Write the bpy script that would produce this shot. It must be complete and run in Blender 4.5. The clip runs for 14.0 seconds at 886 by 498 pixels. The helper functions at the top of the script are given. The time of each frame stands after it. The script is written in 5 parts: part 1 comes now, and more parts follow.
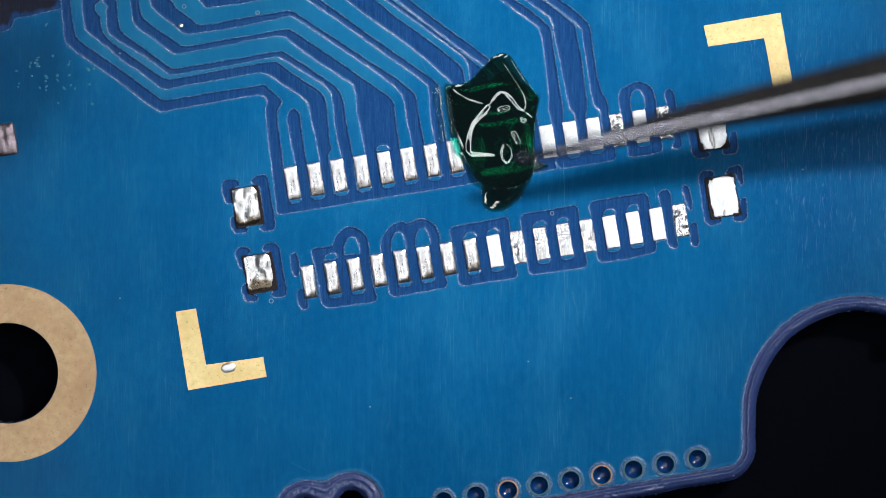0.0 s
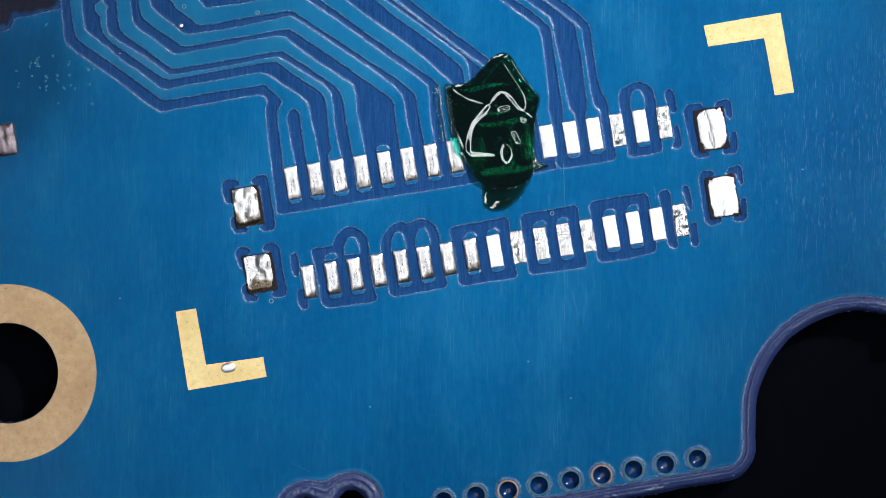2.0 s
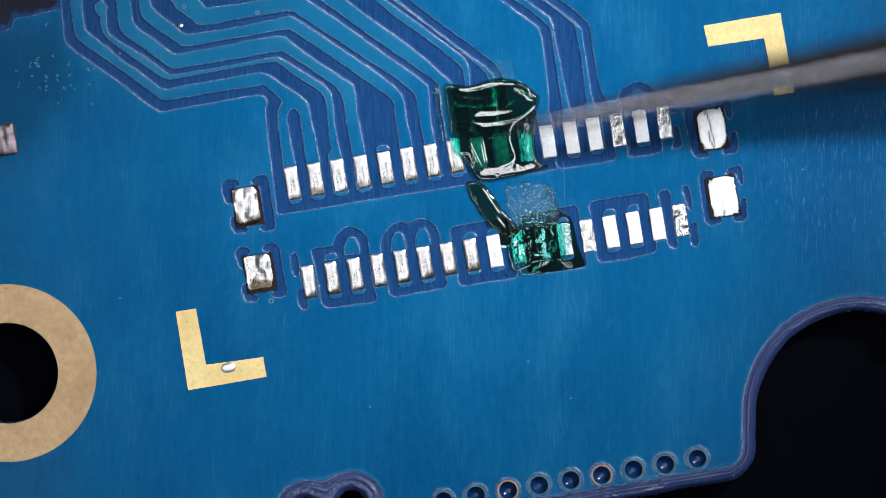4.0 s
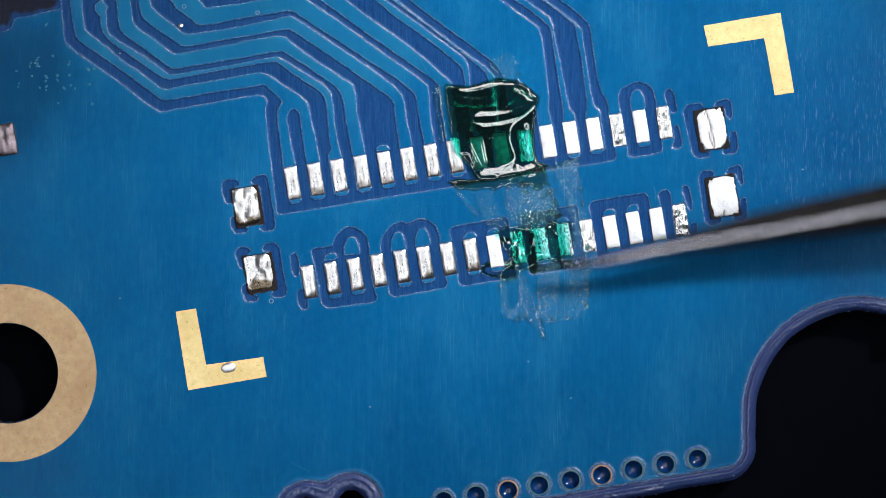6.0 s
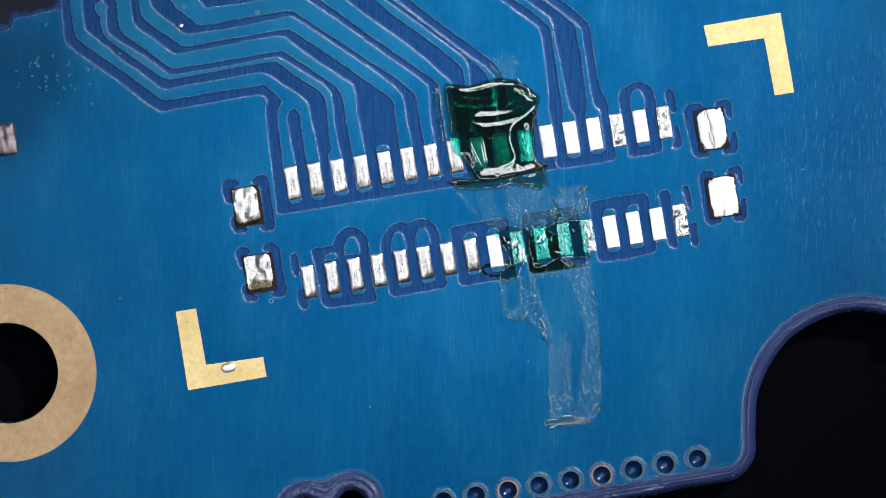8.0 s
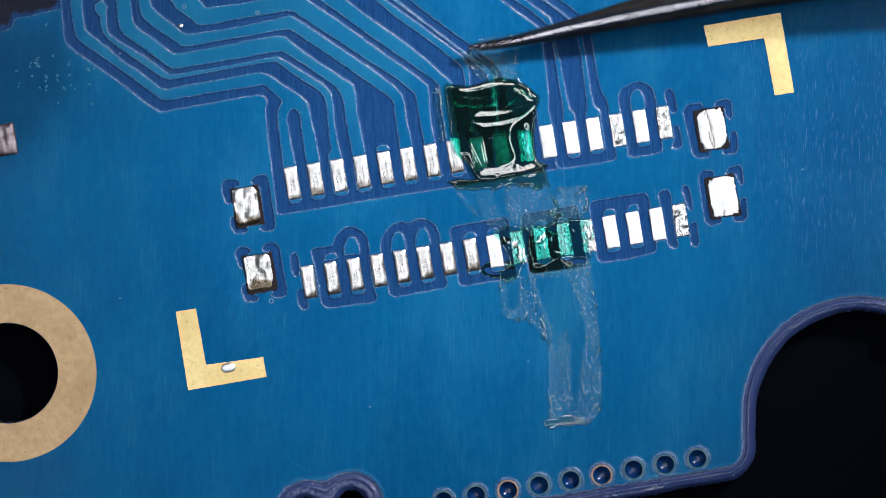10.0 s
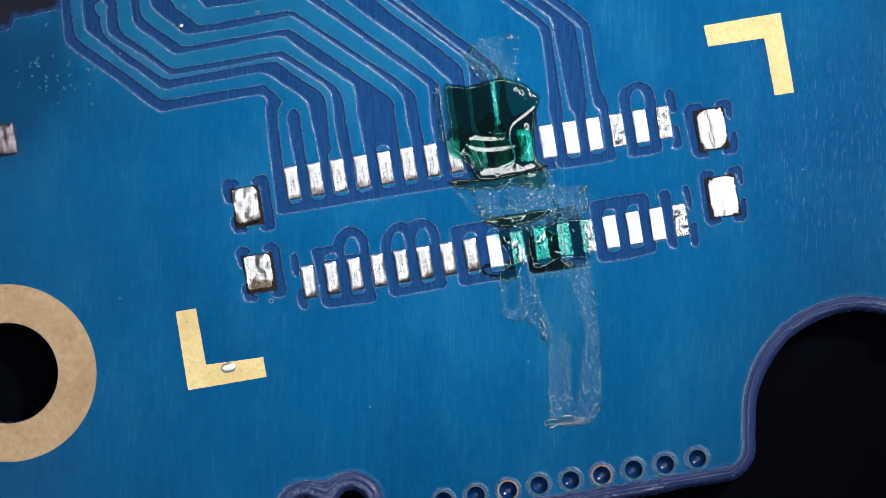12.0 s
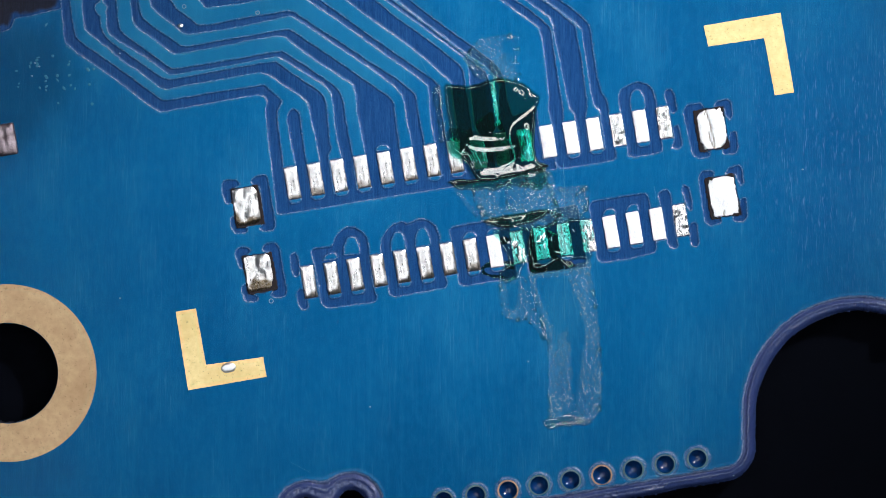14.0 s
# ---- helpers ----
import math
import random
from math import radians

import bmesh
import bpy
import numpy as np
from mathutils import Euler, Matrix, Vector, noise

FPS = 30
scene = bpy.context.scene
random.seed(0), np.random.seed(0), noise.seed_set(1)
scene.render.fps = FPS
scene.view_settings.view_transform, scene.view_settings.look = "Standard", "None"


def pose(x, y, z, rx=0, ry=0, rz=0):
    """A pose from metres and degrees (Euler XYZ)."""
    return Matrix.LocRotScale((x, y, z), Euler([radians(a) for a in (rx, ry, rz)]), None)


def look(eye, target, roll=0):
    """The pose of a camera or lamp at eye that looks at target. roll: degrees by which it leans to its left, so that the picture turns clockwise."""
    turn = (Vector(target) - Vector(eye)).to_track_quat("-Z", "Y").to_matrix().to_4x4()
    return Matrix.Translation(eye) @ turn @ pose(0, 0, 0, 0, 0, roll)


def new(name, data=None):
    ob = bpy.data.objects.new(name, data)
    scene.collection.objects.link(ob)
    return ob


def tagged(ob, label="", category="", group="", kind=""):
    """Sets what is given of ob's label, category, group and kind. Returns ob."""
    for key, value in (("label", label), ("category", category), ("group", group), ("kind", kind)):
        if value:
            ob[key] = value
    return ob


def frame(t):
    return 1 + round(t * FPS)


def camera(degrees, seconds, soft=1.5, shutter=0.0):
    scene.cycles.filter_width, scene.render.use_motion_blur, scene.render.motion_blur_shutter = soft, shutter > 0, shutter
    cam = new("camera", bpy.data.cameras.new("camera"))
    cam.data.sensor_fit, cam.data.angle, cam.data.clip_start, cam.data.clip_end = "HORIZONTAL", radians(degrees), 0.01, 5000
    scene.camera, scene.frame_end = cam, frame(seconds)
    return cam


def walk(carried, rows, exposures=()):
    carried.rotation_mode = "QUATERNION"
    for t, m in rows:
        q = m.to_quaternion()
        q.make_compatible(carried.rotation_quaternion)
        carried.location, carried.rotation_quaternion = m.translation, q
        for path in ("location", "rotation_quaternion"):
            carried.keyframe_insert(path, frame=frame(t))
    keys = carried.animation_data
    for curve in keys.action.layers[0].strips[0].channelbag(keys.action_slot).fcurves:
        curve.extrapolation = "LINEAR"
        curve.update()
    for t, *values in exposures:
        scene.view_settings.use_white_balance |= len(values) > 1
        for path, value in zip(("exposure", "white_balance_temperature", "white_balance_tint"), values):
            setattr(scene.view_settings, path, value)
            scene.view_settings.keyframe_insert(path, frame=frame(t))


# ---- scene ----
# A blue circuit board under a repair microscope: green curing ink is spread over the solder pads
# of a small connector with a steel scraper. Plan in millimetres, placed to fit the camera's view.
MM = 0.001
TILT = 9.53            # turn of the connector against the view, degrees
HEIGHT = 100.0         # working distance of the microscope

cam = camera(8.602, 14.0, soft=0.55, shutter=0.9)
cam.data.dof.use_dof = True
cam.data.dof.focus_distance = HEIGHT * MM
cam.data.dof.aperture_fstop = 56.0
VIEW = pose(0, 0, HEIGHT * MM)
walk(cam, [(0.0, VIEW), (14.0, VIEW)])

# ---------------------------------------------------------------- light
world = bpy.data.worlds.new("dim_room")
scene.world = world
world.use_nodes = True
world.node_tree.nodes["Background"].inputs[0].default_value = (0.55, 0.7, 1.0, 1)
world.node_tree.nodes["Background"].inputs[1].default_value = 0.04
scene.view_settings.exposure = -0.05


def spot(name, eye, target, watts, cone, blend, radius, color):
    data = bpy.data.lights.new(name, "SPOT")
    data.energy, data.spot_size, data.spot_blend = watts, radians(cone), blend
    data.shadow_soft_size, data.color = radius, color
    ob = new(name, data)
    ob.matrix_world = look(eye, target)
    return ob


# an unseen lamp beside the microscope; its narrow cone stands in for vignetting
spot("gooseneck_lamp", (0.055, 0.050, 0.075), (0.0012, 0.0031, 0), 0.84, 10.2, 1.0, 0.0065, (0.93, 0.97, 1.0))


# ---------------------------------------------------------------- materials
class Nodes:
    """A node material under construction."""

    def __init__(self, name):
        self.mat = bpy.data.materials.new(name)
        self.mat.use_nodes = True
        self.tree = self.mat.node_tree
        self.bsdf = self.tree.nodes["Principled BSDF"]
        self.out = self.tree.nodes["Material Output"]

    def add(self, kind, **values):
        node = self.tree.nodes.new(kind)
        for key, value in values.items():
            setattr(node, key, value)
        return node

    def link(self, a, b):
        self.tree.links.new(a, b)

    def coords(self, scale=(1000, 1000, 1000), turn=0.0):
        tex = self.add("ShaderNodeTexCoord")
        mapping = self.add("ShaderNodeMapping")
        mapping.inputs["Rotation"].default_value = (0, 0, radians(turn))
        mapping.inputs["Scale"].default_value = scale
        self.link(tex.outputs["Object"], mapping.inputs[0])
        return mapping.outputs[0]

    def noise(self, vector, scale, detail=3.0, rough=0.55):
        n = self.add("ShaderNodeTexNoise")
        n.inputs["Scale"].default_value = scale
        n.inputs["Detail"].default_value = detail
        n.inputs["Roughness"].default_value = rough
        self.link(vector, n.inputs["Vector"])
        return n.outputs["Fac"]

    def span(self, value, a, b, c=0.0, d=1.0):
        r = self.add("ShaderNodeMapRange")
        for i, v in enumerate((a, b, c, d)):
            r.inputs[1 + i].default_value = v
        self.link(value, r.inputs[0])
        return r.outputs[0]

    def attr(self, name):
        a = self.add("ShaderNodeAttribute")
        a.attribute_name = name
        return a.outputs["Fac"]

    def mix(self, fac, a, b):
        m = self.add("ShaderNodeMix", data_type="RGBA")
        for slot, v in ((0, fac), (6, a), (7, b)):
            if isinstance(v, (tuple, float, int)):
                m.inputs[slot].default_value = (*v, 1) if isinstance(v, tuple) else v
            else:
                self.link(v, m.inputs[slot])
        return m.outputs[2]

    def math(self, op, a, b=0.0):
        m = self.add("ShaderNodeMath", operation=op)
        for slot, v in ((0, a), (1, b)):
            if isinstance(v, (float, int)):
                m.inputs[slot].default_value = v
            else:
                self.link(v, m.inputs[slot])
        return m.outputs[0]

    def bump(self, height, distance, strength=1.0, before=None):
        b = self.add("ShaderNodeBump")
        b.inputs["Strength"].default_value = strength
        b.inputs["Distance"].default_value = distance
        self.link(height, b.inputs["Height"])
        if before is not None:
            self.link(before, b.inputs["Normal"])
        return b.outputs[0]

    def put(self, **values):
        for key, v in values.items():
            socket = self.bsdf.inputs[key.replace("_", " ")]
            if isinstance(v, tuple):
                socket.default_value = (*v, 1)
            elif isinstance(v, (float, int)):
                socket.default_value = v
            else:
                self.link(v, socket)
        return self.mat


def mask_material():
    """Blue solder mask: lighter over copper, darker over bare laminate, brushed and scratched."""
    n = Nodes("blue_solder_mask")
    streak = n.noise(n.coords((22000, 900, 1000), 3.0), 1.0, 5.0, 0.65)
    fine = n.noise(n.coords((60000, 2500, 1000), -4.0), 1.0, 3.0, 0.6)
    cloud = n.noise(n.coords(), 0.35, 3.0)
    grain = n.noise(n.coords(), 60.0, 3.0)
    crumb = n.noise(n.coords(), 38.0, 4.0, 0.7)
    bare, rim, cup = n.attr("bare"), n.attr("rim"), n.attr("cup")
    over = n.mix(n.span(cloud, 0.3, 0.7), (0.0006, 0.080, 0.228), (0.0012, 0.116, 0.294))
    haze = n.noise(n.coords((700, 350, 700), 5.0), 1.0, 5.0, 0.6)
    broad = n.noise(n.coords((7000, 350, 1000), 3.0), 1.0, 5.0, 0.7)
    speck = n.noise(n.coords(), 55.0, 2.0, 0.7)
    over = n.mix(n.span(haze, 0.50, 0.72, 0.0, 0.55), over, (0.016, 0.175, 0.36))
    over = n.mix(n.span(broad, 0.45, 0.70, 0.0, 0.15), over, (0.010, 0.185, 0.38))
    over = n.mix(n.span(streak, 0.50, 0.78, 0.0, 0.13), over, (0.020, 0.20, 0.40))
    over = n.mix(n.span(fine, 0.50, 0.80, 0.0, 0.05), over, (0.07, 0.27, 0.48))
    cross = n.noise(n.coords((36000, 1600, 1000), -14.0), 1.0, 4.0, 0.6)
    over = n.mix(n.math("MULTIPLY", n.span(cross, 0.55, 0.75), n.span(haze, 0.42, 0.62, 0.0, 0.35)), over, (0.09, 0.28, 0.50))
    over = n.mix(n.span(speck, 0.60, 0.74, 0.0, 0.7), over, (0.05, 0.25, 0.46))
    mottle = n.noise(n.coords((9000, 5000, 9000), 3.0), 1.0, 4.0, 0.7)
    over = n.mix(n.span(mottle, 0.50, 0.70, 0.0, 0.28), over, (0.012, 0.17, 0.36))
    over = n.mix(n.span(mottle, 0.50, 0.32, 0.0, 0.22), over, (0.0005, 0.066, 0.185))
    over = n.mix(n.span(grain, 0.50, 0.66, 0.0, 0.22), over, (0.020, 0.21, 0.42))
    over = n.mix(n.span(grain, 0.48, 0.34, 0.0, 0.25), over, (0.0004, 0.055, 0.16))
    dash = n.noise(n.coords((34000, 4200, 1000), -11.0), 1.0, 3.0, 0.7)
    lane = n.noise(n.coords((9000, 500, 1000), -11.0), 1.0, 3.0, 0.6)
    over = n.mix(n.math("MULTIPLY", n.attr("scuff"), 0.45), over, (0.012, 0.105, 0.32))
    over = n.mix(n.math("MULTIPLY", n.math("MULTIPLY", n.attr("scuff"), n.span(lane, 0.42, 0.62, 0.25, 1.0)), n.span(dash, 0.54, 0.66)), over, (0.15, 0.29, 0.60))
    over = n.mix(n.span(speck, 0.36, 0.26, 0.0, 0.5), over, (0.0004, 0.05, 0.15))
    under = n.mix(n.span(grain, 0.3, 0.7), (0.004, 0.034, 0.128), (0.016, 0.074, 0.222))
    under = n.mix(n.span(fine, 0.46, 0.72, 0.0, 0.5), under, (0.030, 0.115, 0.30))
    under = n.mix(n.span(streak, 0.50, 0.36, 0.0, 0.35), under, (0.003, 0.022, 0.095))
    under = n.mix(n.span(speck, 0.55, 0.75, 0.0, 0.4), under, (0.022, 0.095, 0.29))
    over = n.mix(n.math("MULTIPLY", n.attr("pale_zone"), n.span(haze, 0.30, 0.65, 0.45, 1.0)), over, (0.020, 0.20, 0.36))
    over = n.mix(n.attr("inner"), over, n.mix(n.span(speck, 0.55, 0.72), (0.0003, 0.038, 0.105), (0.01, 0.11, 0.22)))
    color = n.mix(bare, over, under)
    edge = n.mix(n.span(grain, 0.3, 0.7), (0.012, 0.026, 0.095), (0.052, 0.080, 0.235))
    color = n.mix(rim, color, edge)
    # the bright sparkle along the cut rim is painted in as pale crumbs
    worn_glint = n.math("MULTIPLY", n.math("MULTIPLY", rim, n.math("SUBTRACT", 1.0, rim)), n.span(crumb, 0.40, 0.60, 0.0, 3.2))
    color = n.mix(worn_glint, color, (0.34, 0.42, 0.60))
    color = n.mix(cup, color, (0.002, 0.03, 0.13))
    wall = n.math("MULTIPLY", n.math("MULTIPLY", bare, n.math("SUBTRACT", 1.0, bare)), 4.0)
    rough = n.math("ADD", n.span(streak, 0.3, 0.75, 0.08, 0.15), n.math("MULTIPLY", wall, 0.28))
    rugged = n.math("MULTIPLY", crumb, n.math("ADD", n.math("MULTIPLY", wall, 3.6), n.math("ADD", n.math("MULTIPLY", bare, 0.2), rim)))
    normal = n.bump(fine, 2.5e-6, 0.15)
    normal = n.bump(streak, 4.5e-6, 0.5, normal)
    normal = n.bump(grain, 3e-6, 0.35, normal)
    normal = n.bump(rugged, 3e-6, 0.8, normal)
    color = n.mix(n.attr("scorch"), color, n.mix(grain, (0.004, 0.003, 0.003), (0.03, 0.02, 0.012)))
    gloss = n.math("ADD", n.math("ADD", 0.09, n.math("MULTIPLY", cup, 0.4)), n.math("ADD", n.math("MULTIPLY", wall, n.span(crumb, 0.46, 0.66, 0.0, 2.6)), n.math("MULTIPLY", rim, n.span(crumb, 0.45, 0.65, 0.05, 1.8))))
    n.link(gloss, n.bsdf.inputs["Specular IOR Level"])
    return n.put(Base_Color=color, Roughness=rough, Normal=normal, IOR=1.5)


def laminate_material():
    n = Nodes("cut_laminate")
    g = n.noise(n.coords((30000, 30000, 9000)), 1.0, 3.0)
    return n.put(Base_Color=n.mix(g, (0.004, 0.005, 0.02), (0.02, 0.02, 0.06)), Roughness=0.8)


def tin_material(name, low, high, rough, depth, scale, stain=0.0):
    """Tinned metal: brushed along the pads, mottled, with brown flux stains where it was reflowed and shaded edges
    painted in.
    """
    n = Nodes(name)
    g = n.noise(n.coords(), scale, 4.0, 0.6)
    scrape = n.noise(n.coords((30000, 3000, 3000), TILT), 1.0, 3.0)
    pits = n.noise(n.coords(), 40.0, 3.0, 0.7)
    color = n.mix(n.span(g, 0.3, 0.7), low, high)
    color = n.mix(n.span(pits, 0.60, 0.72, 0.0, 0.5), color, tuple(0.4 * c for c in low))
    color = n.mix(n.math("MULTIPLY", n.attr("stain_shade"), n.span(pits, 0.30, 0.55, 0.75, 1.0)), color, n.mix(g, (0.035, 0.024, 0.014), (0.22, 0.16, 0.09)))
    if stain:
        brown = n.noise(n.coords(), 7.0, 4.0, 0.7)
        color = n.mix(n.span(brown, 0.52, 0.66, 0.0, stain), color, (0.20, 0.135, 0.085))
    normal = n.bump(g, depth, 0.7)
    normal = n.bump(scrape, depth * 0.3, 0.6, normal)
    normal = n.bump(pits, depth * 0.35, 0.5, normal)
    return n.put(Base_Color=color, Metallic=1.0, Roughness=n.span(scrape, 0.25, 0.75, rough - 0.08, rough + 0.1), Normal=normal)


def gold_material(name, low, high, rough):
    n = Nodes(name)
    g = n.noise(n.coords(), 9.0, 5.0, 0.65)
    cloud = n.noise(n.coords(), 1.1, 3.0)
    grain = n.noise(n.coords((5000, 40000, 6000), 3.0), 1.0, 3.0)
    color = n.mix(n.span(g, 0.35, 0.7, 0.0, 0.5), high, low)
    color = n.mix(n.span(cloud, 0.45, 0.7, 0.0, 0.6), color, low)
    pits = n.noise(n.coords(), 22.0, 2.0, 0.6)
    color = n.mix(n.span(pits, 0.62, 0.72, 0.0, 0.4), color, tuple(0.35 * c for c in low))
    normal = n.bump(g, 4e-6, 0.5)
    normal = n.bump(grain, 4e-6, 0.5, normal)
    return n.put(Base_Color=color, Metallic=0.85, Roughness=rough, Normal=normal)


def ink_material():
    """Clear green ink: what lies below shows through by the ink's depth; a wet, mirror-smooth skin."""
    n = Nodes("wet_green_ink")
    depth = n.attr("depth")
    rgb = n.add("ShaderNodeCombineColor")
    for k, base in enumerate((0.012, 0.59, 0.46)):
        n.link(n.math("POWER", base, depth), rgb.inputs[k])
    clear = n.add("ShaderNodeBsdfTransparent")
    n.link(rgb.outputs[0], clear.inputs[0])
    skin = n.add("ShaderNodeBsdfGlossy")
    skin.inputs["Roughness"].default_value = 0.025
    facing = n.add("ShaderNodeLayerWeight").outputs["Facing"]
    gloss = n.math("ADD", 0.18, n.math("MULTIPLY", n.math("POWER", facing, 4.0), 0.7))
    both = n.add("ShaderNodeMixShader")
    cloudy = n.add("ShaderNodeBsdfDiffuse")
    cloudy.inputs["Color"].default_value = (0.002, 0.16, 0.12, 1)
    body = n.add("ShaderNodeMixShader")
    n.link(n.math("MULTIPLY", n.math("MINIMUM", depth, 1.2), 0.018), body.inputs[0])
    n.link(clear.outputs[0], body.inputs[1])
    n.link(cloudy.outputs[0], body.inputs[2])
    n.link(gloss, both.inputs[0])
    n.link(body.outputs[0], both.inputs[1])
    n.link(skin.outputs[0], both.inputs[2])
    n.link(both.outputs[0], n.out.inputs[0])
    return n.mat


def film_material():
    """A thin, half-dried smear of ink: a milky stipple of tiny bubbles between clear patches, with wet beads."""
    n = Nodes("smeared_ink_film")
    speck = n.noise(n.coords(), 30.0, 2.0, 0.6)
    cover, depth, wet = n.attr("cover"), n.attr("depth"), n.attr("wet")
    rgb = n.add("ShaderNodeCombineColor")
    for k, base in enumerate((0.10, 0.66, 0.54)):
        n.link(n.math("POWER", base, n.math("ADD", depth, 0.03)), rgb.inputs[k])
    clear = n.add("ShaderNodeBsdfTransparent")
    n.link(rgb.outputs[0], clear.inputs[0])
    milk = n.add("ShaderNodeBsdfDiffuse")
    n.link(n.mix(n.span(speck, 0.35, 0.65), (0.06, 0.25, 0.42), (0.24, 0.46, 0.62)), milk.inputs["Color"])
    body = n.add("ShaderNodeMixShader")
    n.link(cover, body.inputs[0])
    n.link(clear.outputs[0], body.inputs[1])
    n.link(milk.outputs[0], body.inputs[2])
    skin = n.add("ShaderNodeBsdfGlossy")
    skin.inputs["Roughness"].default_value = 0.05
    both = n.add("ShaderNodeMixShader")
    n.link(n.math("MULTIPLY", wet, 0.17), both.inputs[0])
    n.link(body.outputs[0], both.inputs[1])
    n.link(skin.outputs[0], both.inputs[2])
    n.link(both.outputs[0], n.out.inputs[0])
    return n.mat


def steel_material(name, low, high, rough, metallic=1.0, relief=1.2e-5):
    n = Nodes(name)
    g = n.noise(n.coords((3000, 14000, 14000)), 1.0, 5.0, 0.6)
    spots = n.noise(n.coords(), 5.0, 4.0, 0.7)
    color = n.mix(n.span(g, 0.3, 0.7), low, high)
    color = n.mix(n.span(spots, 0.6, 0.72, 0.0, 0.7), color, tuple(0.35 * c for c in low))
    n.bsdf.inputs["Specular IOR Level"].default_value = 0.12
    return n.put(Base_Color=color, Metallic=metallic, Roughness=n.span(g, 0.3, 0.7, rough - 0.06, rough + 0.1),
                 Normal=n.bump(g, relief, 0.6))


def plain_material(name, color, rough, amount=0.3):
    n = Nodes(name)
    g = n.noise(n.coords(), 1.5, 5.0)
    dark = tuple(c * (1 - amount) for c in color)
    n.bsdf.inputs["Specular IOR Level"].default_value = 0.05
    return n.put(Base_Color=n.mix(g, dark, color), Roughness=rough, Normal=n.bump(g, 5e-5, 0.4))


MASK = mask_material()
LAMINATE = laminate_material()
TARNISH = tin_material("tarnished_solder", (0.11, 0.08, 0.09), (0.40, 0.33, 0.36), 0.42, 1.5e-5, 5.0)
CRUMPLED = tin_material("crumpled_tin", (0.55, 0.54, 0.54), (0.95, 0.95, 0.95), 0.24, 1.2e-5, 12.0)
TIN = tin_material("bright_tin", (0.80, 0.80, 0.82), (0.93, 0.93, 0.94), 0.34, 1.0e-5, 14.0)
SOLDER = tin_material("lumpy_solder", (0.74, 0.70, 0.70), (0.95, 0.95, 0.96), 0.30, 5e-6, 6.0, 0.5)
DULLED = tin_material("dulled_solder", (0.16, 0.15, 0.14), (0.46, 0.44, 0.42), 0.34, 1.0e-5, 9.0)
GOLD = gold_material("pale_gold", (0.70, 0.49, 0.19), (0.92, 0.72, 0.36), 0.40)
DULL_GOLD = gold_material("dull_gold", (0.42, 0.26, 0.14), (0.62, 0.43, 0.25), 0.5)
COPPER = gold_material("copper_rim", (0.12, 0.07, 0.045), (0.42, 0.28, 0.19), 0.45)
VIA_RIM = gold_material("masked_rim", (0.02, 0.09, 0.13), (0.10, 0.17, 0.19), 0.4)
INK = ink_material()
FILM = film_material()
BLADE = steel_material("blackened_steel", (0.007, 0.006, 0.006), (0.034, 0.030, 0.029), 0.55, 0.0)
POLISHED = steel_material("polished_steel", (0.30, 0.29, 0.32), (0.52, 0.50, 0.55), 0.17, relief=2e-6)
# near-black colour stands in for the darkness below the board's holes
MAT = plain_material("shade_black_mat", (0.0008, 0.0016, 0.0045), 0.8)
BLACK = plain_material("black_housing", (0.012, 0.012, 0.013), 0.5)


# ---------------------------------------------------------------- shapes
def mesh_object(name, verts, faces, materials, parent=None, label="", slots=None, attrs=None, smooth=True):
    me = bpy.data.meshes.new(name)
    me.from_pydata((np.asarray(verts, float) * MM).tolist(), [], faces if isinstance(faces, list) else faces.tolist())
    for m in materials:
        me.materials.append(m)
    if slots is not None:
        me.polygons.foreach_set("material_index", np.asarray(slots, np.int32))
    me.polygons.foreach_set("use_smooth", np.full(len(me.polygons), smooth))
    for key, values in (attrs or {}).items():
        layer = me.attributes.new(key, "FLOAT", "POINT")
        layer.data.foreach_set("value", np.asarray(values, np.float32))
    me.update()
    ob = new(name, me)
    ob.parent = parent
    if label:
        ob["label"] = label
    return ob


def part(name, bm, material, parent, label=""):
    me = bpy.data.meshes.new(name)
    bm.transform(Matrix.Scale(MM, 4))
    bm.to_mesh(me)
    bm.free()
    me.materials.append(material)
    ob = new(name, me)
    ob.parent = parent
    if label:
        ob["label"] = label
    return ob


def thing(name, label, category, group="", kind="", at=None):
    ob = new(name)
    ob.empty_display_size = 0.0005
    if at is not None:
        ob.matrix_basis = at
    return tagged(ob, label, category, group, kind)


def waves(x, y, size, seed, octaves=2):
    """Smooth value noise on arrays, about -1 to 1, with features of the given size."""
    total, gain = np.zeros(np.broadcast(x, y).shape), 1.0
    for k in range(octaves):
        rng = np.random.RandomState(seed * 17 + k)
        table = rng.uniform(-1, 1, (64, 64))
        u, v = x / size * 2 ** k + 31.7, y / size * 2 ** k + 17.3
        i, j = np.floor(u).astype(int), np.floor(v).astype(int)
        fu, fv = u - i, v - j
        fu, fv = fu * fu * (3 - 2 * fu), fv * fv * (3 - 2 * fv)
        a, b = table[i % 64, j % 64], table[(i + 1) % 64, j % 64]
        c, d = table[i % 64, (j + 1) % 64], table[(i + 1) % 64, (j + 1) % 64]
        total = total + gain * (a + (b - a) * fu + (c - a) * fv + (a - b - c + d) * fu * fv)
        gain *= 0.5
    return total


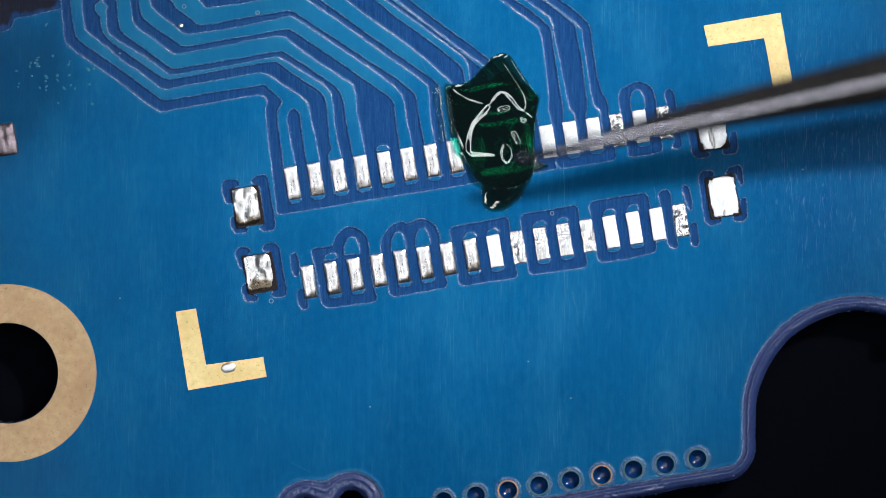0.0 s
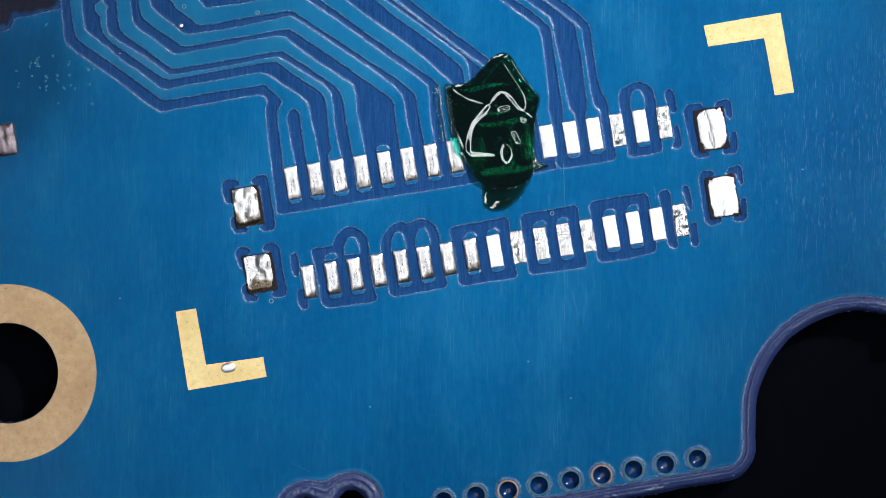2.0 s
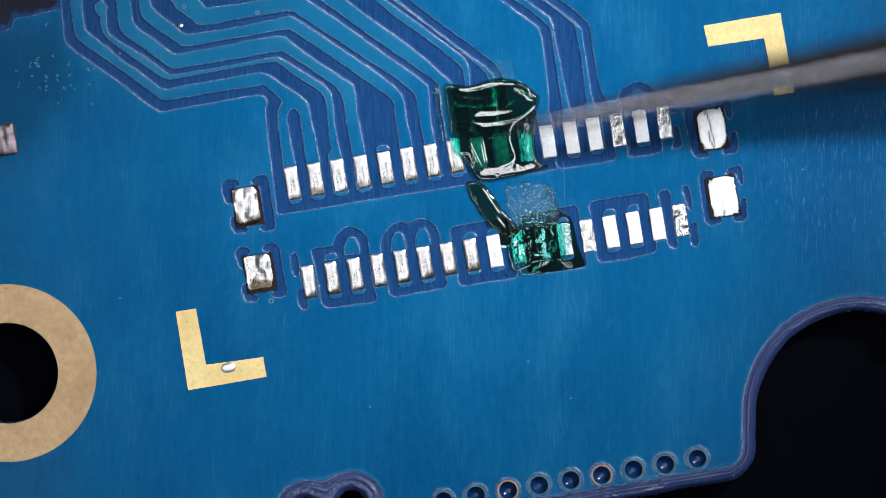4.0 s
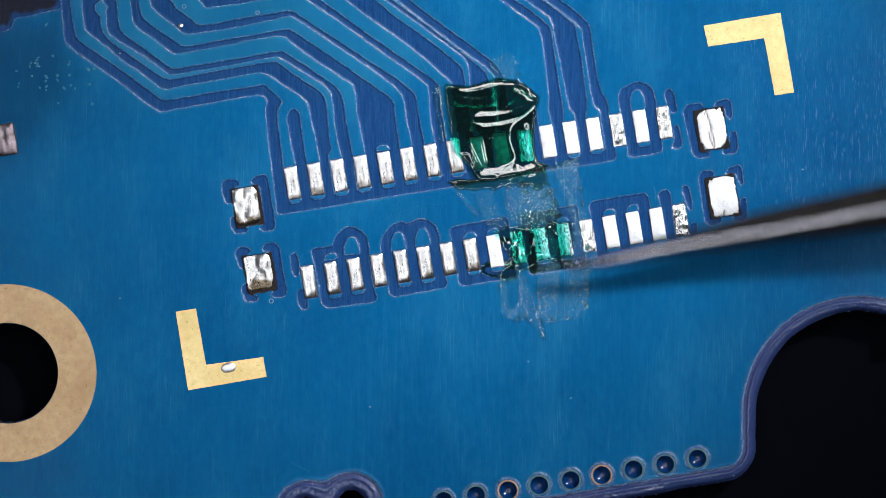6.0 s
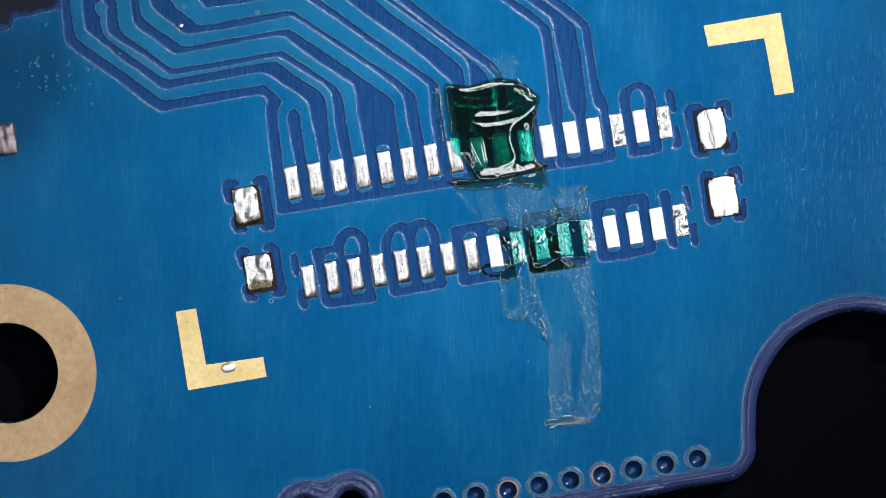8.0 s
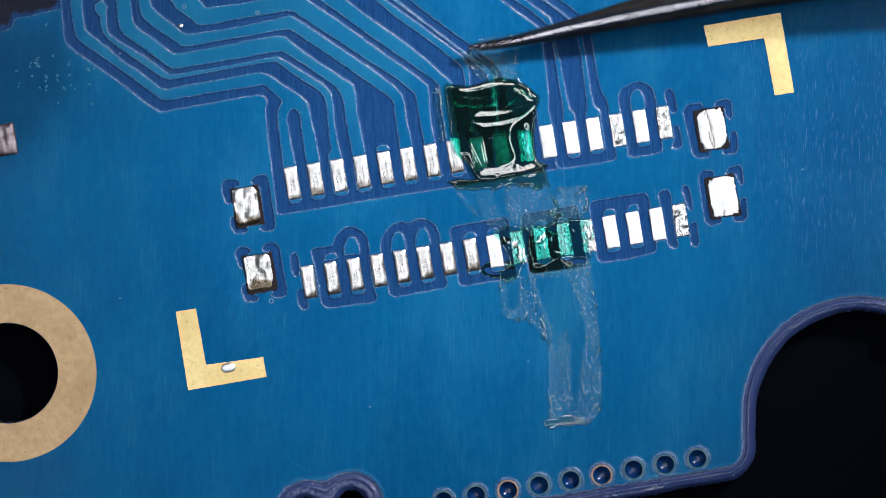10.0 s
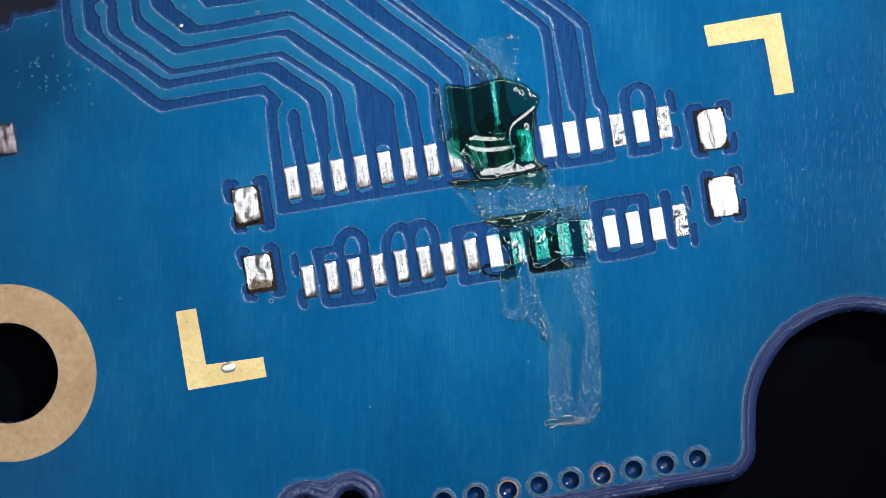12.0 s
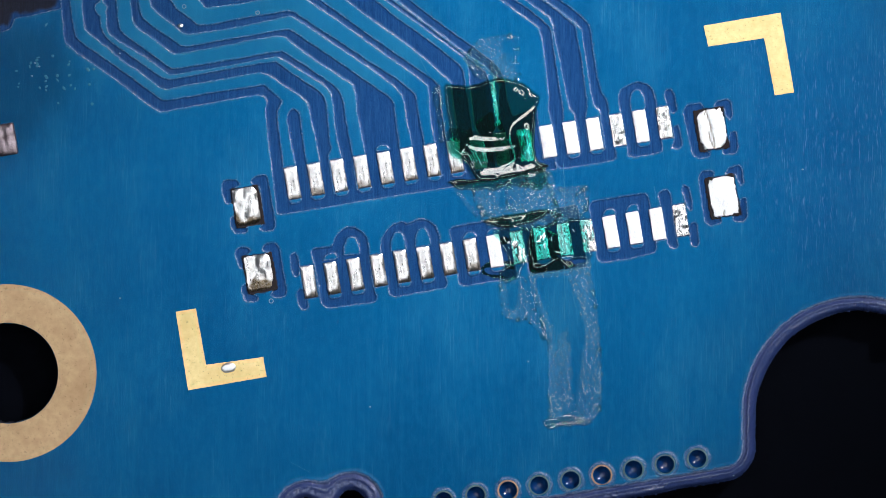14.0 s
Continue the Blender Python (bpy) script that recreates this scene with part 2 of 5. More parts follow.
def swell(x, y, size, seed):
    """A smooth swell of crossing ripples, about -1 to 1."""
    rng = np.random.RandomState(seed)
    total = np.zeros(np.broadcast(x, y).shape)
    for k in range(8):
        a, f, p = rng.uniform(0, 6.283), rng.uniform(0.55, 1.5), rng.uniform(0, 6.283)
        total += np.sin(6.283 * f / size * (x * math.cos(a) + y * math.sin(a)) + p) / f
    return total / 3.2


def stroke_distance(x, y, points):
    """Distance from each place to a line through the points."""
    best = np.full(np.broadcast(x, y).shape, 1e9)
    for (ax, ay), (bx, by) in zip(points, points[1:]):
        dx, dy = bx - ax, by - ay
        t = np.clip(((x - ax) * dx + (y - ay) * dy) / (dx * dx + dy * dy + 1e-12), 0, 1)
        best = np.minimum(best, np.hypot(x - ax - t * dx, y - ay - t * dy))
    return best


def rounded(points, radius):
    """The same line with its corners rounded off."""
    out = [points[0]]
    for (ax, ay), (bx, by), (cx, cy) in zip(points, points[1:], points[2:]):
        one, two = max(math.hypot(ax - bx, ay - by), 1e-6), max(math.hypot(cx - bx, cy - by), 1e-6)
        f, g = min(radius / one, 0.5), min(radius / two, 0.5)
        px, py, qx, qy = bx + (ax - bx) * f, by + (ay - by) * f, bx + (cx - bx) * g, by + (cy - by) * g
        for t in (0, 0.33, 0.67, 1):
            out.append(((1 - t) ** 2 * px + 2 * t * (1 - t) * bx + t * t * qx, (1 - t) ** 2 * py + 2 * t * (1 - t) * by + t * t * qy))
    return out + [points[-1]]


def area_distance(x, y, points):
    """Signed distance to a closed outline, negative inside."""
    inside = np.zeros(np.broadcast(x, y).shape, bool)
    loop = list(points) + [points[0]]
    for (ax, ay), (bx, by) in zip(loop, loop[1:]):
        if ay != by:
            hit = ((ay > y) != (by > y)) & (x < (bx - ax) * (y - ay) / (by - ay) + ax)
            inside ^= hit
    d = stroke_distance(x, y, loop)
    return np.where(inside, -d, d)


def smoothed(loop):
    """A closed outline with its corners rounded off."""
    return rounded(list(loop) + list(loop[:2]), 0.035)[1:-1]


def soft(value, width):
    """1 inside (negative distance), 0 outside, with an even slope of that width."""
    t = np.clip(0.5 - value / width, 0, 1)
    return t * t * (3 - 2 * t)


def sheet(xs, ys, gap, height):
    """A sheet on a grid, trimmed along gap = 0. Returns vertices, quads, the kept grid places and the rim's edges."""
    gx, gy = np.gradient(gap, xs, ys)
    size = np.maximum(np.hypot(gx, gy), 1e-6)
    x, y = np.meshgrid(xs, ys, indexing="ij")
    nx, ny = len(xs), len(ys)
    ids = np.arange(nx * ny).reshape(nx, ny)
    quads = np.stack([ids[:-1, :-1], ids[1:, :-1], ids[1:, 1:], ids[:-1, 1:]], -1).reshape(-1, 4)
    flat = gap.ravel()
    quads = quads[(flat[quads] <= 0).any(1)]
    push = np.maximum(gap, 0)
    step = min(np.diff(xs).min(), np.diff(ys).min())
    push = np.where(push < 3 * step, push, 0)
    x, y = x - push * gx / size, y - push * gy / size
    keep, quads = np.unique(quads, return_inverse=True)
    quads = quads.reshape(-1, 4)
    verts = np.stack([x.ravel()[keep], y.ravel()[keep], height.ravel()[keep]], -1)
    edges = np.concatenate([quads[:, [k, (k + 1) % 4]] for k in range(4)])
    code = edges[:, 0].astype(np.int64) * len(verts) + edges[:, 1]
    back = edges[:, 1].astype(np.int64) * len(verts) + edges[:, 0]
    rim = edges[~np.isin(code, back)]
    return verts, quads, keep, rim


# ---------------------------------------------------------------- bench
def bench():
    bm = bmesh.new()
    bmesh.ops.create_grid(bm, x_segments=24, y_segments=24, size=150)
    for v in bm.verts:
        v.co.z = -0.82 + 0.02 * noise.noise(v.co * 0.05)
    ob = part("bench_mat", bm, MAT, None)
    tagged(ob, "near-black mat that gives the dark below the board", "mat", kind="structure")


bench()


def ring_light():
    """The microscope's ring of small white lamps round the objective."""
    root = thing("ring_light", "black ring light with many small white lamps", "lamp", at=pose(0, 0, 0.101))
    bm = bmesh.new()
    turns, outline = 64, [(24, 0), (38, 0), (38, 9), (24, 9)]
    rings = [[bm.verts.new((r * math.cos(2 * math.pi * k / turns), r * math.sin(2 * math.pi * k / turns), z)) for r, z in outline]
             for k in range(turns)]
    for k in range(turns):
        for i in range(4):
            bm.faces.new((rings[k][i], rings[k - 1][i], rings[k - 1][(i + 1) % 4], rings[k][(i + 1) % 4]))
    part("housing", bm, BLACK, root)
    bm = bmesh.new()
    for base, length, radius, turn in (((0, 110, -101.8), 125, 8, 0), ((0, 36, 6), 76, 4, -90)):
        bmesh.ops.create_cone(bm, cap_ends=True, segments=24, radius1=radius, radius2=radius, depth=length,
                              matrix=Matrix.Translation(base) @ Matrix.Rotation(radians(turn), 4, "X") @ Matrix.Translation((0, 0, length / 2)))
    part("stand", bm, BLACK, root, "black column and arm")
    glow = Nodes("white_led")
    glow.put(Base_Color=(0.9, 0.9, 0.9), Emission_Color=(0.93, 0.97, 1.0), Emission_Strength=5.0)
    bm = bmesh.new()
    bmesh.ops.create_uvsphere(bm, u_segments=10, v_segments=5, radius=2.2)
    first = part("led", bm, glow.mat, root, "glowing white lamp bead")
    for row, count in ((27.0, 40), (31.3, 46), (35.6, 52)):
        for k in range(count):
            a = 2 * math.pi * k / count
            ob = first if k == 0 and row < 30 else first.copy()
            if ob is not first:
                scene.collection.objects.link(ob)
            ob.matrix_basis = pose(row * MM * math.cos(a), row * MM * math.sin(a), 0)


ring_light()


# ---------------------------------------------------------------- circuit board
RING = (-7.390, -2.107)
VIAS = [(4.319, -3.560), (3.772, -3.656), (3.234, -3.743), (2.697, -3.839), (2.169, -3.925), (1.631, -4.012), (1.104, -4.098), (0.557, -4.184), (0.010, -4.280)]
UPPER_PADS = [((-2.553, 1.123)[0] + k * 0.3943, (-2.553, 1.123)[1] + k * 0.0641) for k in range(17)]
LOWER_PADS = [((-2.274, -0.557)[0] + k * 0.3945, (-2.274, -0.557)[1] + k * 0.0654) for k in range(17)]
ANCHORS = [((-3.321, 0.720), 0.4607, 0.6526), ((-3.109, -0.413), 0.4894, 0.6334), ((4.568, 2.035), 0.4607, 0.6718), ((4.760, 0.893), 0.4607, 0.6718)]
SIDE_PAD = ((-7.505, 1.843), 0.5182, 0.5374)

TRENCHES, ISLANDS = [], []


def trench(*outline):
    """A stretch of bare laminate between the copper, by its outline."""
    TRENCHES.append(outline)


def island(*outline):
    """Copper left standing inside a trench."""
    ISLANDS.append(outline)


# outer trench
trench((-6.494, 4.307), (-6.485, 4.134), (-6.446, 3.751), (-6.417, 3.511), (-6.226, 3.338), (-5.506, 2.839), (-5.027, 2.456), (-4.815, 2.321),
       (-3.396, 2.580), (-3.127, 2.619), (-3.031, 2.580), (-2.983, 2.484), (-3.012, 2.360), (-2.983, 2.024), (-2.916, 1.448), (-2.859, 0.969),
       (-2.820, 0.595), (-2.724, 0.585), (-1.381, 0.815), (0.153, 1.055), (1.928, 1.353), (1.909, 1.564), (1.736, 1.535), (0.585, 1.333),
       (-0.758, 1.113), (-2.437, 0.844), (-2.609, 0.815), (-2.696, 1.257), (-2.743, 1.640), (-2.791, 2.024), (-2.820, 2.341), (-2.724, 2.513),
       (-2.868, 2.648), (-3.041, 2.791), (-3.684, 2.696), (-4.643, 2.532), (-4.768, 2.523), (-5.122, 2.791), (-5.602, 3.137), (-6.082, 3.463),
       (-6.245, 3.607), (-6.302, 3.943), (-6.341, 4.307))
trench((-6.139, 4.307), (-6.110, 3.943), (-6.082, 3.732), (-5.986, 3.636), (-5.698, 3.415), (-5.458, 3.204), (-5.122, 2.983), (-4.787, 2.724),
       (-4.672, 2.715), (-4.259, 2.801), (-3.684, 2.897), (-3.108, 3.002), (-2.964, 2.955), (-2.724, 2.791), (-2.437, 2.600), (-2.312, 2.484),
       (-2.254, 2.312), (-2.216, 2.072), (-2.149, 1.832), (-2.091, 1.448), (-2.005, 0.777), (-1.842, 0.825), (-1.928, 1.468), (-1.957, 1.583),
       (-1.890, 1.698), (-1.928, 1.832), (-1.957, 2.168), (-1.976, 2.456), (-2.034, 2.619), (-2.149, 2.715), (-2.532, 2.964), (-2.830, 3.185),
       (-3.108, 3.156), (-3.684, 3.050), (-4.259, 2.945), (-4.643, 2.878), (-4.787, 2.916), (-5.122, 3.156), (-5.458, 3.386), (-5.698, 3.578),
       (-5.775, 3.684), (-5.794, 3.866), (-5.832, 4.307))
trench((-5.794, 4.307), (-5.717, 3.943), (-5.717, 3.799), (-5.679, 3.655), (-5.458, 3.492), (-5.122, 3.300), (-4.787, 3.060), (-4.643, 2.955),
       (-4.547, 2.964), (-3.684, 3.108), (-2.868, 3.261), (-2.801, 3.261), (-2.628, 3.156), (-2.341, 2.983), (-2.005, 2.763), (-1.909, 2.648),
       (-1.861, 2.408), (-1.832, 2.072), (-1.794, 1.832), (-1.717, 1.544), (-1.621, 0.873), (-1.448, 0.911), (-1.535, 1.612), (-1.602, 1.928),
       (-1.650, 2.216), (-1.688, 2.504), (-1.746, 2.667), (-1.861, 2.791), (-2.245, 3.050), (-2.580, 3.271), (-2.724, 3.367), (-2.916, 3.338),
       (-3.492, 3.233), (-4.067, 3.137), (-4.595, 3.060), (-4.739, 3.156), (-5.122, 3.444), (-5.362, 3.607), (-5.487, 3.722), (-5.525, 3.943),
       (-5.554, 4.307))
trench((-5.324, 4.307), (-5.286, 4.038), (-5.266, 3.847), (-5.170, 3.732), (-4.931, 3.578), (-4.643, 3.348), (-4.566, 3.309), (-4.451, 3.319),
       (-3.875, 3.425), (-3.204, 3.559), (-2.820, 3.616), (-2.676, 3.607), (-2.532, 3.463), (-2.245, 3.252), (-1.765, 2.935), (-1.535, 2.791),
       (-1.487, 2.648), (-1.458, 2.312), (-1.401, 2.024), (-1.333, 1.688), (-1.237, 0.950), (-0.633, 1.065), (-0.739, 1.736), (-0.767, 1.928),
       (-0.806, 2.216), (-0.835, 2.475), (-0.902, 2.580), (-1.285, 2.839), (-1.765, 3.175), (-2.149, 3.434), (-2.484, 3.655), (-2.609, 3.732),
       (-2.820, 3.712), (-3.204, 3.636), (-3.684, 3.559), (-4.307, 3.444), (-4.451, 3.453), (-4.883, 3.751), (-5.103, 3.923), (-5.151, 4.038),
       (-5.170, 4.307))
trench((-4.998, 4.307), (-4.959, 4.115), (-4.835, 3.991), (-4.547, 3.770), (-4.403, 3.655), (-4.307, 3.645), (-3.684, 3.732), (-3.204, 3.827),
       (-2.724, 3.933), (-2.580, 3.962), (-2.437, 3.866), (-2.149, 3.674), (-1.765, 3.415), (-1.285, 3.098), (-0.806, 2.743), (-0.691, 2.600),
       (-0.643, 2.408), (-0.614, 2.168), (-0.556, 1.928), (-0.412, 1.113), (-0.240, 1.161), (-0.317, 1.784), (-0.384, 2.120), (-0.422, 2.360),
       (-0.470, 2.619), (-0.566, 2.715), (-0.806, 2.907), (-1.285, 3.204), (-1.765, 3.530), (-2.149, 3.770), (-2.513, 4.019), (-2.628, 4.048),
       (-2.916, 4.000), (-3.492, 3.904), (-3.971, 3.808), (-4.144, 3.799), (-4.355, 3.962), (-4.528, 4.086), (-4.672, 4.307))
trench((-4.211, 4.307), (-4.038, 4.096), (-3.923, 4.106), (-3.300, 4.192), (-2.724, 4.307))
trench((-2.408, 4.307), (-2.149, 4.115), (-1.765, 3.866), (-1.285, 3.511), (-0.806, 3.175), (-0.422, 2.907), (-0.259, 2.772), (-0.230, 2.600),
       (-0.221, 2.360), (-0.192, 2.072), (-0.010, 1.180), (0.144, 1.209), (0.058, 1.832), (0.010, 2.120), (-0.038, 2.504), (-0.058, 2.772),
       (-0.182, 2.887), (-0.422, 3.050), (-0.806, 3.319), (-1.285, 3.655), (-1.765, 4.000), (-2.187, 4.307))
# short stub beside the first pad
trench((-2.628, 2.293), (-2.590, 2.360), (-2.532, 2.389), (-2.465, 2.350), (-2.437, 2.293), (-2.389, 1.928), (-2.312, 1.448), (-2.225, 0.777),
       (-2.408, 0.748), (-2.504, 1.429), (-2.552, 1.640), (-2.609, 1.928), (-2.648, 2.197))
# wide trenches that run under the pool
trench((-1.755, 4.307), (-1.285, 3.943), (-0.806, 3.607), (-0.326, 3.242), (-0.038, 2.983), (0.134, 2.830), (0.182, 2.408), (0.269, 1.832),
       (0.384, 1.257), (0.556, 1.276), (0.518, 1.928), (0.451, 2.312), (0.374, 2.839), (0.336, 3.060), (0.230, 3.175), (-0.038, 3.386),
       (-0.422, 3.674), (-0.806, 3.943), (-1.237, 4.307))
trench((-1.103, 4.307), (-0.614, 3.962), (-0.230, 3.684), (0.153, 3.396), (0.365, 3.242), (0.432, 3.098), (0.460, 2.791), (0.499, 2.408),
       (0.537, 2.072), (0.633, 1.928), (0.748, 1.324), (0.902, 1.333), (0.825, 1.928), (0.902, 2.043), (0.835, 2.504), (0.787, 2.839),
       (0.710, 3.012), (0.537, 3.156), (0.249, 3.386), (-0.134, 3.684), (-0.518, 3.971), (-0.959, 4.307))
trench((-0.892, 4.307), (-0.422, 3.923), (-0.038, 3.636), (0.345, 3.348), (0.710, 3.098), (0.844, 2.964), (0.959, 2.791), (0.921, 2.043),
       (1.084, 1.928), (1.170, 1.448), (1.228, 1.276), (1.736, 1.353), (1.640, 1.928), (1.583, 2.408), (1.189, 2.254), (1.094, 2.523),
       (1.046, 2.887), (0.921, 3.098), (0.748, 3.252), (0.441, 3.482), (0.058, 3.751), (-0.326, 4.038), (-0.652, 4.307))
# right-hand tracks
trench((0.873, 4.307), (1.209, 4.058), (1.496, 3.847), (1.631, 3.751), (1.688, 3.511), (1.736, 3.175), (1.784, 2.791), (1.803, 2.552),
       (1.784, 2.360), (1.813, 2.264), (1.861, 2.101), (1.976, 1.372), (2.130, 1.429), (2.043, 2.168), (2.034, 2.408), (1.976, 2.743),
       (1.919, 3.127), (1.871, 3.463), (1.823, 3.751), (1.707, 3.866), (1.496, 4.038), (1.113, 4.307))
trench((1.285, 4.307), (1.592, 4.086), (1.803, 3.923), (1.861, 3.799), (1.909, 3.511), (1.976, 3.223), (2.043, 2.887), (2.101, 2.600),
       (2.149, 2.360), (2.235, 2.273), (2.273, 2.101), (2.360, 1.468), (2.513, 1.496), (2.417, 2.254), (2.456, 2.408), (2.408, 2.791),
       (2.341, 3.271), (2.283, 3.559), (2.245, 3.789), (1.976, 4.019), (1.573, 4.307))
trench((1.631, 4.307), (2.072, 3.971), (2.283, 3.789), (2.360, 3.703), (2.389, 3.415), (2.456, 3.079), (2.504, 2.696), (2.552, 2.456),
       (2.667, 2.312), (2.696, 2.101), (2.782, 1.496), (2.945, 1.544), (2.820, 2.264), (2.811, 2.389), (2.782, 2.542), (2.696, 2.648),
       (2.628, 2.887), (2.552, 3.319), (2.513, 3.655), (2.475, 3.827), (2.264, 4.019), (1.890, 4.307))
trench((1.871, 1.592), (1.919, 1.429), (1.995, 1.362), (2.456, 1.429), (2.897, 1.506), (2.945, 1.564), (2.926, 1.717), (2.648, 1.679))
trench((1.544, 1.640), (1.592, 1.324), (1.775, 1.333), (1.717, 1.544))
# arch round one upper pad
trench((3.031, 2.293), (2.983, 2.437), (2.974, 2.600), (3.031, 2.715), (3.166, 2.801), (3.319, 2.839), (3.463, 2.801), (3.559, 2.705),
       (3.607, 2.552), (3.636, 2.360), (3.684, 2.024), (3.732, 1.717), (3.703, 1.640), (3.223, 1.554), (3.146, 1.583), (3.127, 1.755))
trench((3.751, 2.638), (3.799, 2.715), (3.885, 2.715), (3.933, 2.600), (3.981, 2.350), (3.895, 2.293), (3.818, 2.389))
trench((3.895, 2.062), (3.991, 2.120), (4.038, 1.928), (4.067, 1.755), (3.991, 1.688), (3.875, 1.717), (3.933, 1.832))
# boxes round the lower pads
trench((-2.245, -0.048), (-2.187, 0.010), (-1.880, 0.048), (-1.832, 0.201), (-1.746, 0.307), (-1.621, 0.374), (-1.496, 0.374), (-1.381, 0.307),
       (-1.285, 0.182), (-1.257, 0.010), (-1.228, -0.278), (-1.180, -0.662), (-1.113, -0.825), (-1.151, -0.902), (-1.765, -0.978), (-1.976, -1.007),
       (-2.072, -0.911), (-2.110, -0.681), (-2.168, -0.326))
trench((-1.065, -0.010), (-1.046, 0.163), (-0.959, 0.317), (-0.854, 0.412), (-0.719, 0.470), (-0.595, 0.432), (-0.470, 0.489), (-0.345, 0.518),
       (-0.211, 0.470), (-0.115, 0.374), (-0.067, 0.240), (-0.048, 0.010), (0.010, -0.374), (0.086, -0.585), (0.038, -0.662), (-0.518, -0.758),
       (-0.825, -0.815), (-0.911, -0.777), (-0.950, -0.547), (-1.007, -0.230))
trench((0.106, 0.297), (0.144, 0.374), (0.633, 0.460), (1.046, 0.547), (1.113, 0.508), (1.132, 0.374), (1.170, 0.058), (1.218, -0.230),
       (1.266, -0.441), (1.218, -0.499), (0.729, -0.566), (0.345, -0.633), (0.269, -0.595), (0.230, -0.278), (0.182, 0.010))
trench((1.305, 0.508), (1.353, 0.595), (1.784, 0.662), (2.235, 0.748), (2.293, 0.700), (2.321, 0.489), (2.369, 0.153), (2.437, -0.163),
       (2.456, -0.249), (2.398, -0.317), (1.976, -0.374), (1.535, -0.441), (1.458, -0.412), (1.420, -0.134), (1.381, 0.106))
trench((2.475, 0.719), (2.532, 0.806), (3.031, 0.892), (3.415, 0.950), (3.482, 0.902), (3.511, 0.729), (3.568, 0.345), (3.626, 0.038),
       (3.597, -0.058), (3.127, -0.173), (2.686, -0.230), (2.628, -0.182), (2.580, 0.106), (2.532, 0.441))
trench((3.645, 0.921), (3.712, 0.998), (3.799, 1.007), (3.866, 0.950), (3.885, 0.729), (3.933, 0.345), (4.000, 0.048), (3.943, 0.000),
       (3.837, 0.029), (3.799, 0.153), (3.751, 0.489), (3.693, 0.777))
trench((4.048, 0.988), (4.086, 1.094), (4.163, 1.055), (4.211, 0.892), (4.240, 0.662), (4.182, 0.643), (4.125, 0.777))
trench((4.173, 0.393), (4.240, 0.460), (4.307, 0.441), (4.355, 0.106), (4.297, 0.029), (4.211, 0.077))
trench((-2.600, -0.106), (-2.532, -0.048), (-2.475, -0.086), (-2.427, -0.326), (-2.456, -0.460), (-2.532, -0.470), (-2.580, -0.326))
trench((-2.484, -0.729), (-2.408, -0.662), (-2.341, -0.710), (-2.293, -0.902), (-2.293, -1.017), (-2.379, -1.046), (-2.456, -0.950))
# brackets round the anchor pads
trench((-3.760, 1.103), (-3.703, 1.180), (-3.492, 1.180), (-3.444, 1.084), (-3.559, 1.026), (-3.559, 0.777), (-3.684, 0.758), (-3.741, 0.921))
trench((-3.616, 0.528), (-3.520, 0.585), (-3.453, 0.393), (-3.300, 0.355), (-3.338, 0.269), (-3.540, 0.259), (-3.607, 0.374))
trench((-3.261, 1.161), (-3.185, 1.247), (-3.022, 1.266), (-2.974, 1.209), (-2.916, 0.873), (-2.839, 0.403), (-2.878, 0.317), (-3.060, 0.297),
       (-3.118, 0.345), (-3.050, 0.441), (-3.089, 0.873), (-3.118, 1.065), (-3.233, 1.084))
trench((-3.530, -0.048), (-3.463, 0.029), (-3.300, 0.029), (-3.252, -0.048), (-3.348, -0.106), (-3.357, -0.355), (-3.453, -0.317), (-3.511, -0.182))
trench((-3.415, -0.624), (-3.319, -0.566), (-3.271, -0.748), (-3.127, -0.806), (-3.156, -0.892), (-3.357, -0.902), (-3.415, -0.758))
trench((-3.079, 0.010), (-3.012, 0.096), (-2.839, 0.115), (-2.782, 0.029), (-2.724, -0.326), (-2.648, -0.710), (-2.686, -0.806), (-2.868, -0.835),
       (-2.935, -0.777), (-2.849, -0.662), (-2.897, -0.278), (-2.935, -0.067), (-3.050, -0.048))
trench((4.067, 2.341), (4.134, 2.446), (4.374, 2.484), (4.432, 2.408), (4.403, 2.331), (4.307, 2.283), (4.345, 1.928), (4.393, 1.698),
       (4.547, 1.640), (4.528, 1.564), (4.336, 1.535), (4.240, 1.592), (4.163, 1.928))
trench((4.595, 2.408), (4.643, 2.513), (4.835, 2.552), (4.892, 2.484), (4.921, 2.264), (4.873, 2.178), (4.806, 2.264), (4.777, 2.389), (4.643, 2.389))
trench((4.873, 1.986), (4.979, 2.005), (5.017, 1.717), (4.969, 1.621), (4.758, 1.602), (4.739, 1.679), (4.854, 1.765))
trench((4.336, 1.228), (4.393, 1.324), (4.585, 1.333), (4.604, 1.247), (4.489, 1.180), (4.518, 0.873), (4.585, 0.566), (4.739, 0.508),
       (4.720, 0.432), (4.528, 0.393), (4.441, 0.470), (4.384, 0.873))
trench((4.787, 1.276), (4.854, 1.381), (5.027, 1.429), (5.084, 1.353), (5.113, 1.122), (5.055, 1.065), (4.998, 1.180), (4.969, 1.276), (4.835, 1.257))
trench((5.046, 0.854), (5.142, 0.873), (5.170, 0.547), (5.103, 0.460), (4.931, 0.470), (4.911, 0.556), (5.027, 0.614))
# bare laminate at the far corner
trench((-8.096, 3.655), (-7.521, 3.684), (-7.338, 3.732), (-7.281, 3.914), (-6.945, 3.971), (-6.619, 4.058), (-6.485, 4.077), (-6.494, 4.307),
       (-8.096, 4.307))
